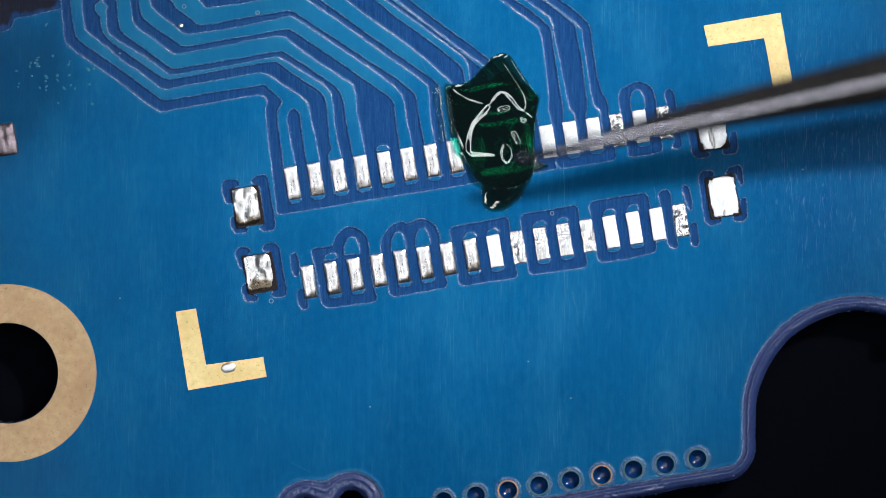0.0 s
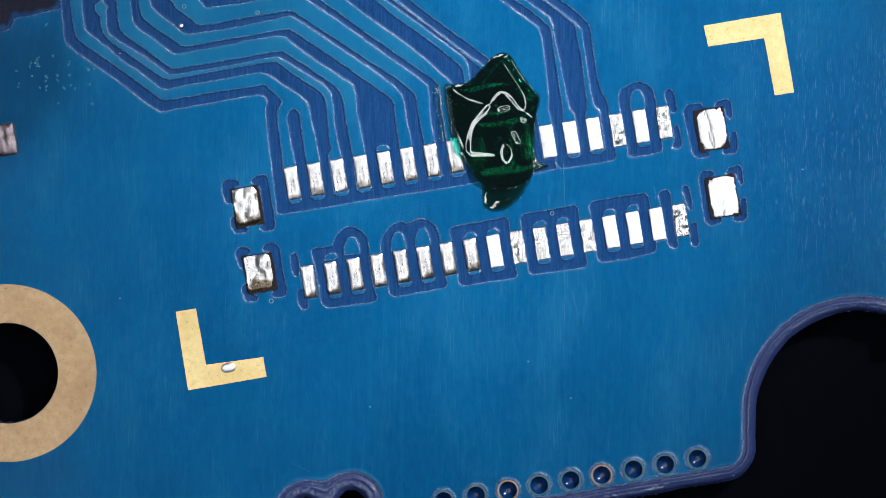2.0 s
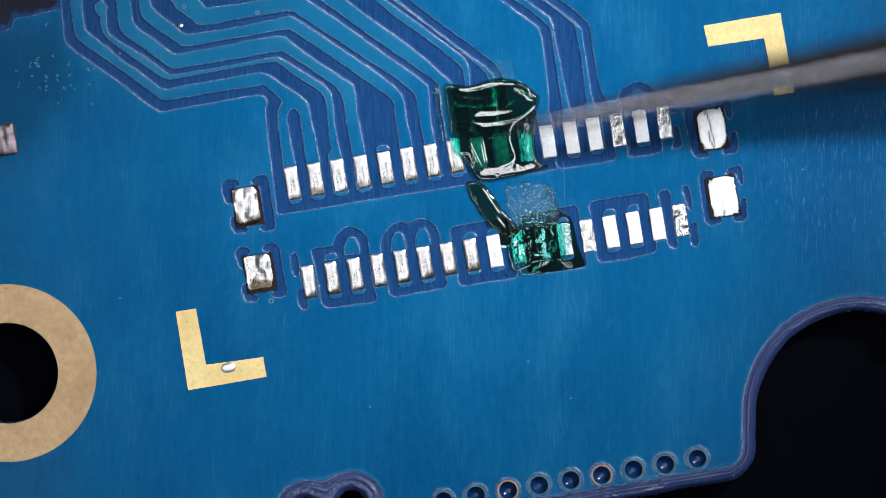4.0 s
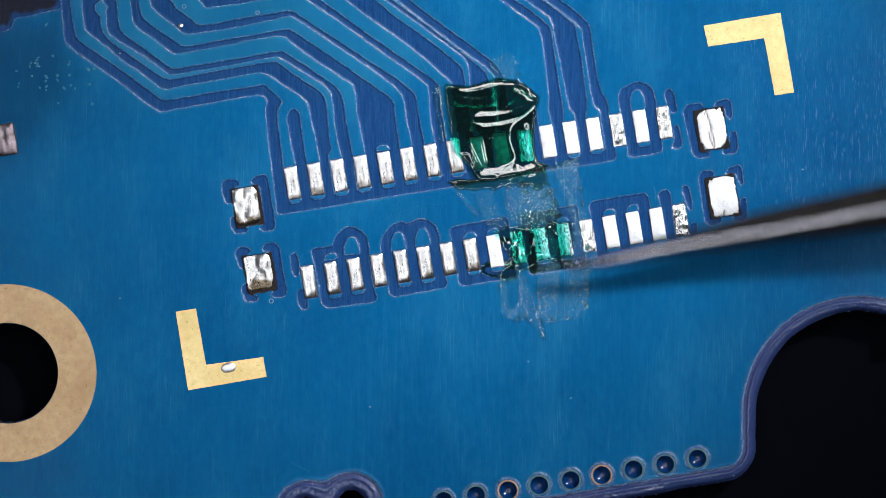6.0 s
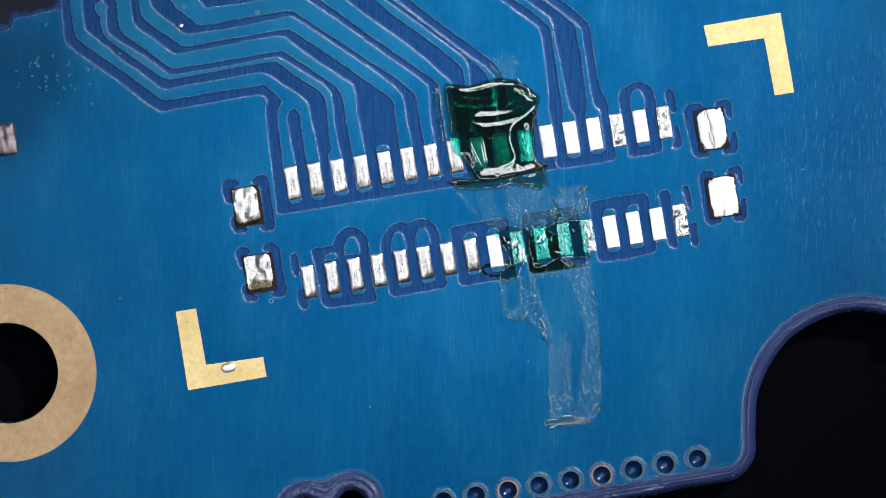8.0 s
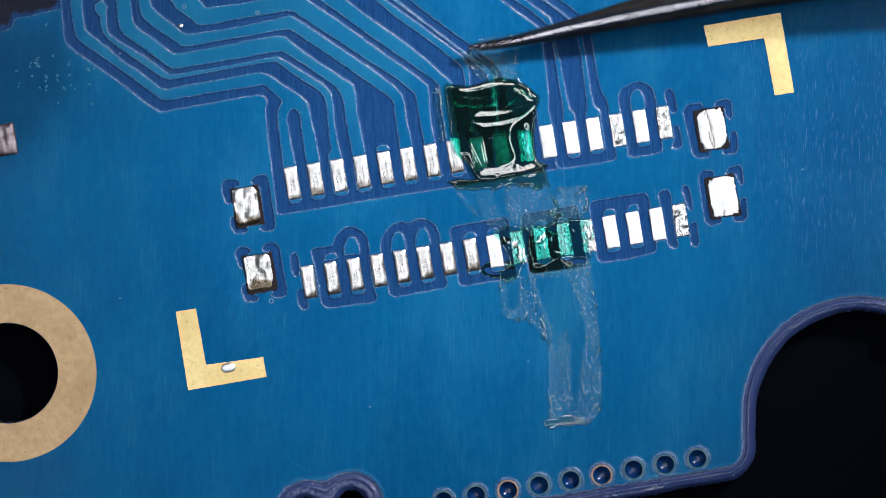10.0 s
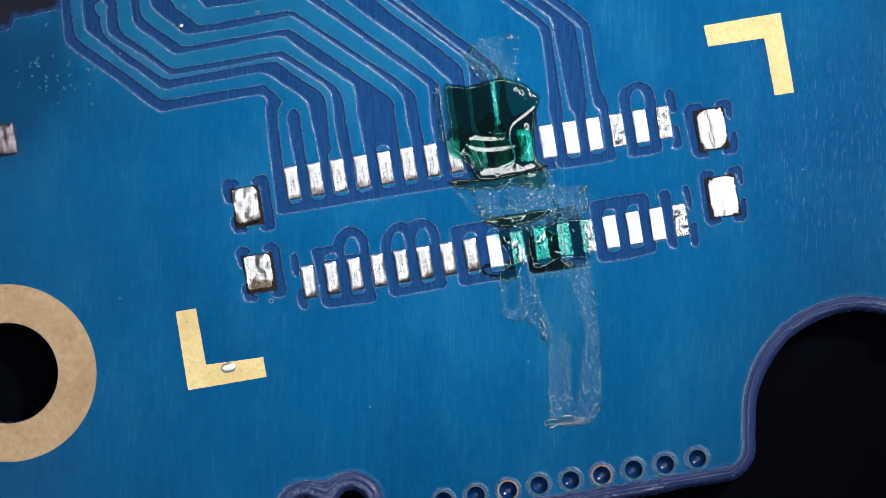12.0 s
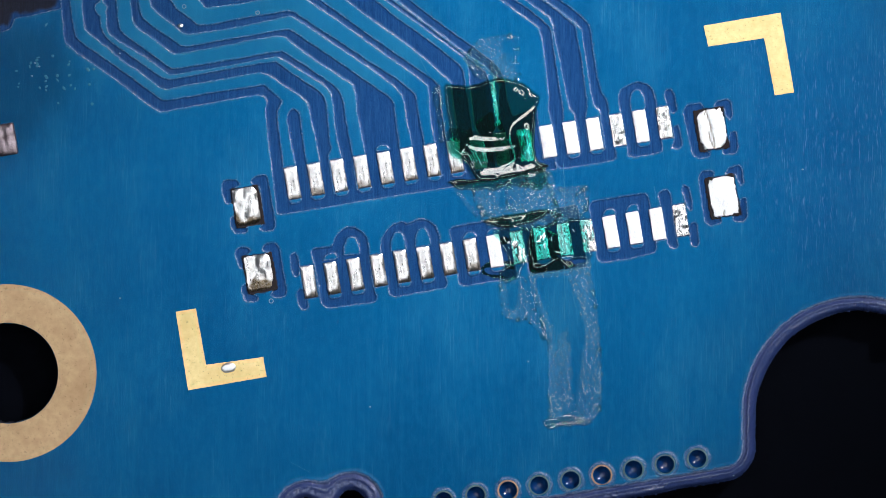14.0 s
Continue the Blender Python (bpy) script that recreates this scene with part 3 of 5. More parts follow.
island((-5.919, 4.096), (-5.880, 4.173), (-5.813, 4.202), (-5.746, 4.173), (-5.698, 4.096), (-5.736, 4.000), (-5.756, 3.847), (-5.736, 3.684),
       (-5.813, 3.770), (-5.813, 3.943), (-5.880, 4.010))
island((-1.688, -0.106), (-1.679, 0.067), (-1.631, 0.173), (-1.554, 0.211), (-1.487, 0.182), (-1.439, 0.086), (-1.410, -0.086))
island((-2.034, -0.201), (-2.005, -0.115), (-1.919, -0.077), (-1.823, -0.077), (-1.784, -0.163))
island((-0.883, -0.048), (-0.883, 0.144), (-0.825, 0.269), (-0.748, 0.297), (-0.681, 0.240), (-0.633, 0.086), (-0.614, -0.010))
island((-0.470, 0.029), (-0.470, 0.201), (-0.412, 0.326), (-0.336, 0.365), (-0.269, 0.297), (-0.221, 0.153), (-0.201, 0.067))
island((0.336, 0.163), (0.374, 0.249), (0.451, 0.288), (0.528, 0.278), (0.566, 0.201))
island((0.729, 0.221), (0.767, 0.307), (0.844, 0.355), (0.921, 0.336), (0.959, 0.269))
island((1.516, 0.355), (1.554, 0.441), (1.640, 0.480), (1.717, 0.470), (1.755, 0.403))
island((1.919, 0.412), (1.947, 0.499), (2.024, 0.537), (2.101, 0.528), (2.139, 0.470))
island((2.705, 0.528), (2.743, 0.643), (2.811, 0.681), (2.897, 0.681), (2.935, 0.576))
island((3.098, 0.585), (3.127, 0.700), (3.204, 0.748), (3.290, 0.748), (3.329, 0.643))
island((3.204, 2.312), (3.175, 2.504), (3.194, 2.638), (3.261, 2.705), (3.348, 2.696), (3.405, 2.600), (3.444, 2.389))
island((-1.151, 1.660), (-1.113, 1.736), (-1.036, 1.765), (-0.950, 1.746), (-0.902, 1.679))

# small tongues of copper below the pads that sit in a trench
for row, kept in ((UPPER_PADS, (0, 1, 2, 3, 4, 5, 6, 7, 12, 13, 15)), (LOWER_PADS, (1, 2, 4, 5, 7, 8, 10, 11, 13, 14))):
    for k in kept:
        turned = [(u * math.cos(radians(TILT)) - v * math.sin(radians(TILT)), u * math.sin(radians(TILT)) + v * math.cos(radians(TILT)))
                  for u, v in ((-0.11, -0.25), (0.11, -0.25), (0.10, -0.315), (0.06, -0.345), (-0.06, -0.345), (-0.10, -0.315))]
        island(*[(row[k][0] + u, row[k][1] + v) for u, v in turned])


def edge_gap(x, y):
    """Signed distance to the board's cut outline, positive outside the board."""
    cx, cy = (7.063, -2.783)
    round_cut = 1.7370 - np.hypot(x - cx, y - cy)
    side = np.where(y > cy, round_cut, x - (5.326, 4.232)[0])
    ax, ay = (5.048, -3.906)
    bx, by = (3.129, -4.232)
    long = math.hypot(ax - bx, ay - by)
    low = -((ax - bx) * (y - by) - (ay - by) * (x - bx)) / long
    r = 0.4990
    a, b = side + r, low + r
    gap = np.minimum(np.maximum(a, b), 0) + np.hypot(np.maximum(a, 0), np.maximum(b, 0)) - r
    one = 0.4223 - np.hypot(x - (-2.322, -4.472)[0], y - (-2.322, -4.472)[1])
    two = 0.4223 - np.hypot(x - (-1.555, -4.328)[0], y - (-1.555, -4.328)[1])
    return gap, 0.09 * np.logaddexp(one / 0.09, two / 0.09) - 0.03


FIELD = {}


def bare_at(x, y):
    """How far each place lies in a trench, 0 to 1."""
    i = np.clip(np.searchsorted(FIELD["xs"], x), 0, len(FIELD["xs"]) - 1)
    j = np.clip(np.searchsorted(FIELD["ys"], y), 0, len(FIELD["ys"]) - 1)
    return FIELD["bare"][i, j]


def board_axis(low, high, first, last, fine):
    """Grid places: fine in the worked region, coarse beyond."""
    return np.concatenate([np.linspace(low, first, 14)[:-1], np.arange(first, last, fine), np.linspace(last, high, 14)])


def circuit_board():
    root = thing("circuit_board", "blue brushed circuit board with gold marks and tinned pads", "circuit board")
    xs = board_axis(-18.0, 14.0, -7.75, 7.75, 0.0192)
    ys = board_axis(-10.0, 13.0, -4.45, 4.45, 0.0192)
    x, y = np.meshgrid(xs, ys, indexing="ij")
    wobble = 0.006 * waves(x, y, 0.07, 3)
    bare = np.zeros_like(x)

    def window(points, margin):
        px, py = [p[0] for p in points], [p[1] for p in points]
        i0, i1 = np.searchsorted(xs, (min(px) - margin, max(px) + margin))
        j0, j1 = np.searchsorted(ys, (min(py) - margin, max(py) + margin))
        return slice(i0, i1), slice(j0, j1)

    slope = 0.0400
    ramp = np.zeros_like(x)
    for loop in TRENCHES:
        w = window(loop, 0.12)
        d = area_distance(x[w], y[w], smoothed(loop)) + wobble[w]
        bare[w] = np.maximum(bare[w], soft(d, slope))
        ramp[w] = np.maximum(ramp[w], np.clip(0.4 - d / 0.055, 0, 1))
    for loop in ISLANDS:
        w = window(loop, 0.12)
        d = area_distance(x[w], y[w], smoothed(loop)) + wobble[w]
        bare[w] = np.minimum(bare[w], 1 - soft(d, slope))
        ramp[w] = np.minimum(ramp[w], 1 - np.clip(0.6 - d / 0.055, 0, 1))
    ramp = np.clip(ramp + 0.22 * waves(x, y, 0.03, 14) * 4 * ramp * (1 - ramp), 0, 1)
    depth = 0.021 * ramp
    FIELD.update(xs=xs, ys=ys, bare=bare.copy())
    # openings in the mask round the pads
    c, s = math.cos(radians(TILT)), math.sin(radians(TILT))
    openings = [(p, 0.2399, 0.5758) for p in UPPER_PADS + LOWER_PADS] + ANCHORS + [SIDE_PAD]
    for (px, py), w0, h0 in openings:
        w = window([(px, py)], 0.6)
        u, v = (x[w] - px) * c + (y[w] - py) * s, -(x[w] - px) * s + (y[w] - py) * c
        box = np.maximum(abs(u) - w0 / 2 + 0.0048, abs(v) - h0 / 2 + 0.0048)
        m = soft(box, 0.0288)
        depth[w] = np.maximum(depth[w], 0.030 * m)
        bare[w] = np.maximum(bare[w], 0.85 * m)
        FIELD["bare"][w] *= 1 - m
    scorch = np.zeros_like(x)
    for k, ((px, py), w0, h0) in enumerate(ANCHORS):
        w = window([(px, py)], 0.6)
        u, v = (x[w] - px) * c + (y[w] - py) * s, -(x[w] - px) * s + (y[w] - py) * c
        grow = 0.0096 if k < 2 else 0.0144
        scorch[w] = soft(np.maximum(abs(u) - w0 / 2 - grow, abs(v) - h0 / 2 - grow) + 0.02 * waves(u, v, 0.12, 77 + k), 0.0384)
    corner = [(-7.808, 4.422), (-6.523, 4.422), (-6.561, 4.096), (-6.945, 4.038), (-7.310, 3.981), (-7.386, 3.808), (-7.808, 3.751)]
    scorch = np.maximum(scorch, 0.85 * soft(area_distance(x, y, corner) + 0.05 * waves(x, y, 0.15, 71), 0.10))
    # darker teal mask colour in a soft-edged patch at the upper left
    patch = [(-7.908, 3.637), (-6.526, 3.944), (-6.449, 3.464), (-6.084, 2.985), (-6.372, 2.313), (-6.948, 1.833), (-7.908, 1.449)]
    inner = 0.55 * soft(area_distance(x, y, patch) + 0.15 * waves(x, y, 0.5, 15), 0.8637)
    # paler mask colour in a soft-edged region over the upper tracks
    film = [(-6.372, 4.616), (-0.806, 4.616), (0.154, 3.177), (-1.670, 2.409), (-2.917, 2.889), (-4.741, 2.505), (-6.084, 3.177)]
    pale_zone = 0.55 * soft(area_distance(x, y, film) + 0.15 * waves(x, y, 0.5, 25), 1.1516)
    worn_glint = [(5.240, 3.656), (8.215, 3.656), (8.215, -0.374), (5.912, -0.278), (5.144, 1.353)]
    scuff = 0.42 * soft(area_distance(x, y, worn_glint) + 0.3 * waves(x, y, 0.6, 35), 2.1113)
    cup = np.zeros_like(x)
    for px, py in VIAS:
        w = window([(px, py)], 0.4)
        r = np.hypot(x[w] - px, y[w] - py)
        m = soft(r - 0.1440, 0.0480)
        cup[w] = np.maximum(cup[w], m)
        depth[w] = np.maximum(depth[w], m * (0.10 + 0.05 * np.cos(np.minimum(r / 0.1440, 1) * math.pi / 2)))
        depth[w] -= 0.012 * soft(abs(r - 0.1823) - 0.0288, 0.0384)
        # no bare laminate here: the ring gives each via its sparkling halo
        bare[w] = np.maximum(bare[w], 0.45 * np.exp(-((r - 0.205 + 2 * wobble[w]) / 0.024) ** 2))
    outline, notch = edge_gap(x, y)
    ragged = np.maximum(outline, notch - 0.1440)
    edge = np.maximum(outline, notch - 0.0960)
    ragged = ragged + 0.003 * waves(x, y, 0.09, 9) + 0.015 * waves(x, y, 0.5, 4)
    rim = soft(-(edge + 0.2399) + 0.01 * waves(x, y, 0.05, 6), 0.0480)
    fray = edge + 0.012 * waves(x, y, 0.045, 12)
    depth += 0.022 * rim + 0.014 * waves(x, y, 0.04, 8) * rim * 0.5
    depth -= 0.012 * np.exp(-((fray + 0.2591) / 0.0288) ** 2) + 0.016 * np.exp(-((fray + 0.1440) / 0.0288) ** 2)
    depth += 0.014 * np.exp(-((edge + 0.2015) / 0.0240) ** 2)
    depth += 0.10 * np.clip((ragged + 0.0864) / 0.0864, 0, 1) ** 2
    hole = 0.8637 - np.hypot(x - RING[0], y - RING[1])
    gap = np.maximum(ragged, hole)
    height = -depth + 0.0015 * waves(x, y, 0.9, 5)
    verts, quads, keep, border = sheet(xs, ys, gap, height)
    n = len(verts)
    rim_ids, inverse = np.unique(border, return_inverse=True)
    inverse = inverse.reshape(-1, 2)
    lower = verts[rim_ids].copy()
    upper = verts[rim_ids].copy()
    lower[:, 2] = -0.80
    walls = np.stack([inverse[:, 1] + n, inverse[:, 0] + n, inverse[:, 0] + n + len(rim_ids), inverse[:, 1] + n + len(rim_ids)], -1)
    extra = np.zeros(2 * len(rim_ids))
    attrs = {key: np.concatenate([v.ravel()[keep], extra]) for key, v in (("bare", bare), ("rim", rim), ("cup", cup), ("scorch", scorch), ("inner", inner), ("pale_zone", pale_zone), ("scuff", scuff))}
    slots = np.concatenate([np.zeros(len(quads), int), np.ones(len(walls), int)])
    mesh_object("board_panel", np.concatenate([verts, upper, lower]), np.concatenate([quads, walls]), [MASK, LAMINATE], root,
                "blue solder mask over copper tracks", slots, attrs)
    return root


BOARD = circuit_board()


def pad(name, at, w, h, seed, dome, lump, material, label="", ragged=0.006, grain=0.13, lean=0.0, burnt=0.0, chip=0.0, cracks=()):
    """A tinned pad: a rounded plate with a domed, lumpy face."""
    nu, nv = max(8, int(w / 0.018)), max(12, int(h / 0.018))
    us = np.concatenate([[-1, -0.99], np.linspace(-0.93, 0.93, nu - 4), [0.99, 1]])
    vs = np.concatenate([[-1, -0.995], np.linspace(-0.96, 0.96, nv - 4), [0.995, 1]])
    u, v = np.meshgrid(us, vs, indexing="ij")
    jag = ragged * waves(u * w, v * h, 0.045, seed + 5)
    ex = u * (w / 2 + jag * (abs(u) > 0.7))
    ey = v * (h / 2 + jag * (abs(v) > 0.8))
    ex = ex * (1 - 0.10 * np.clip((abs(v) - 0.8) / 0.2, 0, 1) ** 2 * min(1.0, w / 0.45) ** 3)
    nick = chip * (1 + 1.2 * waves(u * w, v * h, 0.12, seed + 7)) * np.clip(abs(u * v) - 0.45, 0, 1) / 0.55
    ex, ey = ex * (1 - nick), ey * (1 - nick)
    z = 0.004 + dome * (1 - u ** 4) * (1 - v ** 4) ** 0.7 + lump * waves(ex, ey, grain, seed) * (1 - u ** 6) * (1 - v ** 6)
    z = z + lump * 0.6 * waves(ex, ey * 0.35, grain * 0.4, seed + 1) * (1 - u ** 6) * (1 - v ** 6)
    z = z - lean * np.clip((u - 0.35) / 0.65, 0, 1) ** 1.5 - 0.7 * lean * np.clip((-v - 0.75) / 0.25, 0, 1)
    split = np.zeros_like(z)
    for line in cracks:
        split = np.maximum(split, np.exp(-(stroke_distance(u, v, line) / 0.045) ** 2))
    z = z - 0.012 * split
    edge = (abs(u) > 0.999) | (abs(v) > 0.999)
    z = np.where(edge, -0.034, z)
    verts = np.stack([ex.ravel(), ey.ravel(), z.ravel()], -1)
    ids = np.arange(nu * nv).reshape(nu, nv)
    quads = np.stack([ids[:-1, :-1], ids[1:, :-1], ids[1:, 1:], ids[:-1, 1:]], -1).reshape(-1, 4)
    blotch = waves(ex, ey, 0.14, seed + 9)
    # brown stain plus each pad's shaded right and bottom, put into the colour
    stain_shade = np.maximum(np.clip((-v - (0.62 if burnt < 0.9 else 0.30) + 0.30 * blotch) / 0.25, 0, 1), 0.8 * np.clip((u - 0.70 + 0.25 * blotch) / 0.3, 0, 1)) * burnt
    stain_shade = np.maximum(stain_shade, np.clip(1.3 * split, 0, 1))
    ob = mesh_object(name, verts, quads, [material], BOARD, label, None, {"stain_shade": stain_shade.ravel()})
    ob.matrix_basis = pose(at[0] * MM, at[1] * MM, 0, 0, 0, TILT)
    return ob


for k, p in enumerate(UPPER_PADS):
    crumpled = k in (10, 14, 16)
    pad("solder_pad", p, 0.2255, 0.5470, 20 + k, 0.012 if k < 8 else 0.006, 0.018 if crumpled else 0.0026 if k < 9 else 0.0012,
        CRUMPLED if crumpled else DULLED if k in (8, 9) else SOLDER if k < 8 else TIN, grain=0.07 if crumpled else 0.13, lean=0.012 if k < 8 else 0.0, burnt=0.75 if k < 8 else 0.0)
for k, p in enumerate(LOWER_PADS):
    crumpled = k in (9, 10, 11, 12, 16)
    pad("solder_pad", p, 0.2255, 0.5470, 60 + k, 0.016 if k < 8 else 0.006, 0.008 if k in (10, 11) else 0.017 if crumpled else 0.0034 if k < 8 else 0.0012,
        CRUMPLED if crumpled else SOLDER if k < 8 else TIN, grain=0.07 if crumpled else 0.13, lean=0.016 if k < 8 else 0.0, burnt=0.8 if k < 8 else 0.0)
BORDER = plain_material("burnt_flux", (0.030, 0.024, 0.026), 0.5)
CRACKS = {2: ([(-0.35, 0.8), (-0.28, 0.95), (-0.18, 0.75), (-0.10, 0.2), (-0.02, -0.5), (-0.05, -0.95)], [(-0.25, -0.1), (-0.28, -0.5), (-0.10, -0.95)]), 3: ([(-0.2, -1.0), (-0.12, -0.72)],)}
for k, (p, w, h) in enumerate(ANCHORS):
    soldered = k < 2
    anchor = pad("anchor_pad", p, w, h, 90 + k, 0.018 if soldered else 0.010, 0.015 if soldered else 0.006, SOLDER if soldered else TIN,
                 "lumpy soldered anchor pad with burnt flux" if soldered else "bright flat anchor pad", 0.010, 0.24, lean=0.03 if soldered else 0.0, burnt=1.0 if soldered else 0.0,
                 chip=0.02 if soldered else 0.13, cracks=CRACKS.get(k, ()))
    grow, shift = (0.035, 0.0) if soldered else (0.055, -0.018)
    border = pad("flux_border", (0, 0), w + grow, h + grow, 190 + k, 0.0, 0.0, BORDER, "black burnt flux under the pad", 0.012)
    border.parent = anchor
    border.matrix_basis = pose(shift * MM, 0, -0.008 * MM)
pad("side_pad", SIDE_PAD[0], SIDE_PAD[1], SIDE_PAD[2], 99, 0.05, 0.012, TARNISH, "tarnished soldered pad")


def plate(name, loop, z, material, label, jag=0.006, seed=1):
    """A thin plate with slightly ragged, rounded edges from its corner points."""
    pts = []
    closed = list(loop) + [loop[0]]
    for (ax, ay), (bx, by) in zip(closed, closed[1:]):
        steps = max(2, int(math.hypot(bx - ax, by - ay) / 0.03))
        for i in range(steps):
            f = i / steps
            k = jag * noise.noise(Vector((15 * (ax + (bx - ax) * f), 15 * (ay + (by - ay) * f), seed)))
            pts.append((ax + (bx - ax) * f + k, ay + (by - ay) * f + k))
    bm = bmesh.new()
    top = [bm.verts.new((px, py, z)) for px, py in pts]
    low = [bm.verts.new((px, py, -0.01)) for px, py in pts]
    face = bm.faces.new(top)
    for i in range(len(pts)):
        bm.faces.new((low[i - 1], low[i], top[i], top[i - 1]))
    bmesh.ops.recalc_face_normals(bm, faces=bm.faces)
    bmesh.ops.triangulate(bm, faces=[face])
    return part(name, bm, material, BOARD, label)


plate("corner_mark", [(-4.539, -1.065), (-4.194, -1.008), (-4.021, -1.967), (-3.052, -1.833), (-2.994, -2.169), (-4.328, -2.399)], 0.012, GOLD,
      "pale gold L-shaped corner mark", seed=3)
plate("corner_mark", [(4.424, 3.791), (5.729, 4.012), (5.960, 2.658), (5.633, 2.610), (5.451, 3.580), (4.501, 3.436)], 0.012, GOLD,
      "pale gold L-shaped corner mark", seed=5)

for strip in ([(0.806, 2.830), (0.873, 2.839), (0.978, 2.101), (0.902, 2.082)], [(0.115, 1.871), (0.259, 1.899), (0.307, 1.602), (0.182, 1.573)], [(1.343, 2.005), (1.496, 2.043), (1.554, 1.516), (1.401, 1.487)]):
    plate("scraped_track", strip, 0.008, CRUMPLED, "bare bright metal scraped free of mask", jag=0.03, seed=8)


def annulus(name, at, inner, outer, z, low, material, label="", parent=None, turns=96, seed=2):
    bm = bmesh.new()
    loops = []
    for r, h in ((outer, low), (outer - 0.004, z), ((inner + outer) / 2, z), (inner + 0.004, z), (inner, low)):
        loops.append([bm.verts.new((r * math.cos(2 * math.pi * k / turns) + 0.002 * noise.noise(Vector((k * 0.7, r, seed))),
                                    r * math.sin(2 * math.pi * k / turns) + 0.002 * noise.noise(Vector((k * 0.7, r, seed + 9))), h))
                      for k in range(turns)])
    for a, b in zip(loops, loops[1:]):
        for k in range(turns):
            bm.faces.new((a[k - 1], a[k], b[k], b[k - 1]))
    ob = part(name, bm, material, parent or BOARD, label)
    ob.matrix_basis = pose(at[0] * MM, at[1] * MM, 0)
    return ob


annulus("mounting_ring", RING, 0.8541, 1.5115, 0.012, -0.02, DULL_GOLD, "dull gold ring round a screw hole")
for k, p in enumerate(VIAS):
    copper = k in (3, 6)
    annulus("via_rim", p, 0.1488, 0.1850, 0.012, -0.05, COPPER if copper else VIA_RIM,
            "rubbed copper rim" if copper else "", turns=32, seed=k)


FLUX = plain_material("dried_flux", (0.22, 0.32, 0.42), 0.3)
RESIDUE = plain_material("flux_residue", (0.05, 0.21, 0.33), 0.4)
for p, r in (((-2.917, -0.883), 0.0432), ((1.852, 0.605), 0.0384), ((-3.148, 4.012), 0.0384), ((-4.395, 4.117), 0.0384)):
    annulus("flux_ring", p, r - 0.0154, r, 0.006, -0.002, FLUX, "dried ring of flux", turns=20)


def scratch(*line):
    """A hairline scratch in the mask with a pale raised burr."""
    half = 0.0035
    left = [(x - half, y) for x, y in line]
    right = [(x + half, y) for x, y in line[::-1]]
    plate("scratch", left + right, 0.004, SCRATCH, "pale hairline scratch", jag=0.012, seed=len(line))


SCRATCH = plain_material("scratched_mask", (0.05, 0.22, 0.40), 0.5)
scratch((2.043, 1.448), (2.062, 1.065), (2.072, 0.662))
scratch((1.794, 0.911), (1.803, 0.662))
scratch((2.197, -0.719), (2.225, -0.902), (2.273, -1.007))
scratch((-0.384, 3.233), (-0.307, 3.060), (-0.192, 2.907), (-0.077, 2.820))
scratch((-2.590, -3.616), (-2.456, -3.693), (-2.264, -3.779))
scratch((1.573, 1.353), (1.631, 1.295), (1.669, 1.237))
scratch((2.053, -0.278), (2.072, -0.758), (2.062, -1.199))
scratch((3.588, 1.065), (3.607, 0.854))
scratch((-3.146, 4.058), (-3.175, 3.971), (-3.127, 4.038))


def dome(name, at, w, h, z, material, parent, label="", turn=0.0):
    bm = bmesh.new()
    bmesh.ops.create_uvsphere(bm, u_segments=20, v_segments=10, radius=1.0)
    for v in bm.verts:
        v.co = Vector((v.co.x * w, v.co.y * h, v.co.z * z)) * (1 + 0.1 * noise.noise(v.co * 1.5))
    for f in bm.faces:
        f.smooth = True
    ob = part(name, bm, material, parent, label)
    ob.matrix_basis = pose(at[0] * MM, at[1] * MM, 0.008 * MM, 0, 0, turn)
    return ob


dome("solder_speck", (-3.637, -2.015), 0.1344, 0.0864, 0.025, TIN, BOARD, "small solder bead on the gold mark", 10)
for p in ((-6.929, 3.157), (-6.852, 3.100), (-6.977, 2.937), (-5.489, 3.321), (-5.480, -0.835), (2.169, -2.534), (1.449, -1.910), (4.933, -3.848), (-1.238, -2.678), (6.104, 1.353)):
    dome("dust_speck", p, 0.0173, 0.0125, 0.010, FLUX, BOARD, "pale speck of dust")
rng = random.Random(12)
for k in range(34):
    p = (-6.660, 2.937)
    dome("flux_spot", (p[0] + rng.gauss(0, 0.40), p[1] + rng.gauss(0, 0.36)), 0.0192 * rng.uniform(0.7, 2.0), 0.0192 * rng.uniform(0.7, 1.4), 0.004,
         RESIDUE, BOARD, "faint blue spot of dried flux", rng.uniform(0, 180))
dome("solder_speck", (-4.453, 3.791), 0.0480, 0.0384, 0.02, SOLDER, BOARD, "tiny solder bead")


# ---------------------------------------------------------------- green ink
def blurred(z, cells):
    """The same heights, evened out over a few grid steps."""
    reach = int(3 * cells) + 1
    kernel = np.exp(-0.5 * (np.arange(-reach, reach + 1) / cells) ** 2)
    kernel /= kernel.sum()
    for axis in (0, 1):
        z = np.apply_along_axis(lambda row: np.convolve(row, kernel, "same"), axis, z)
    return z


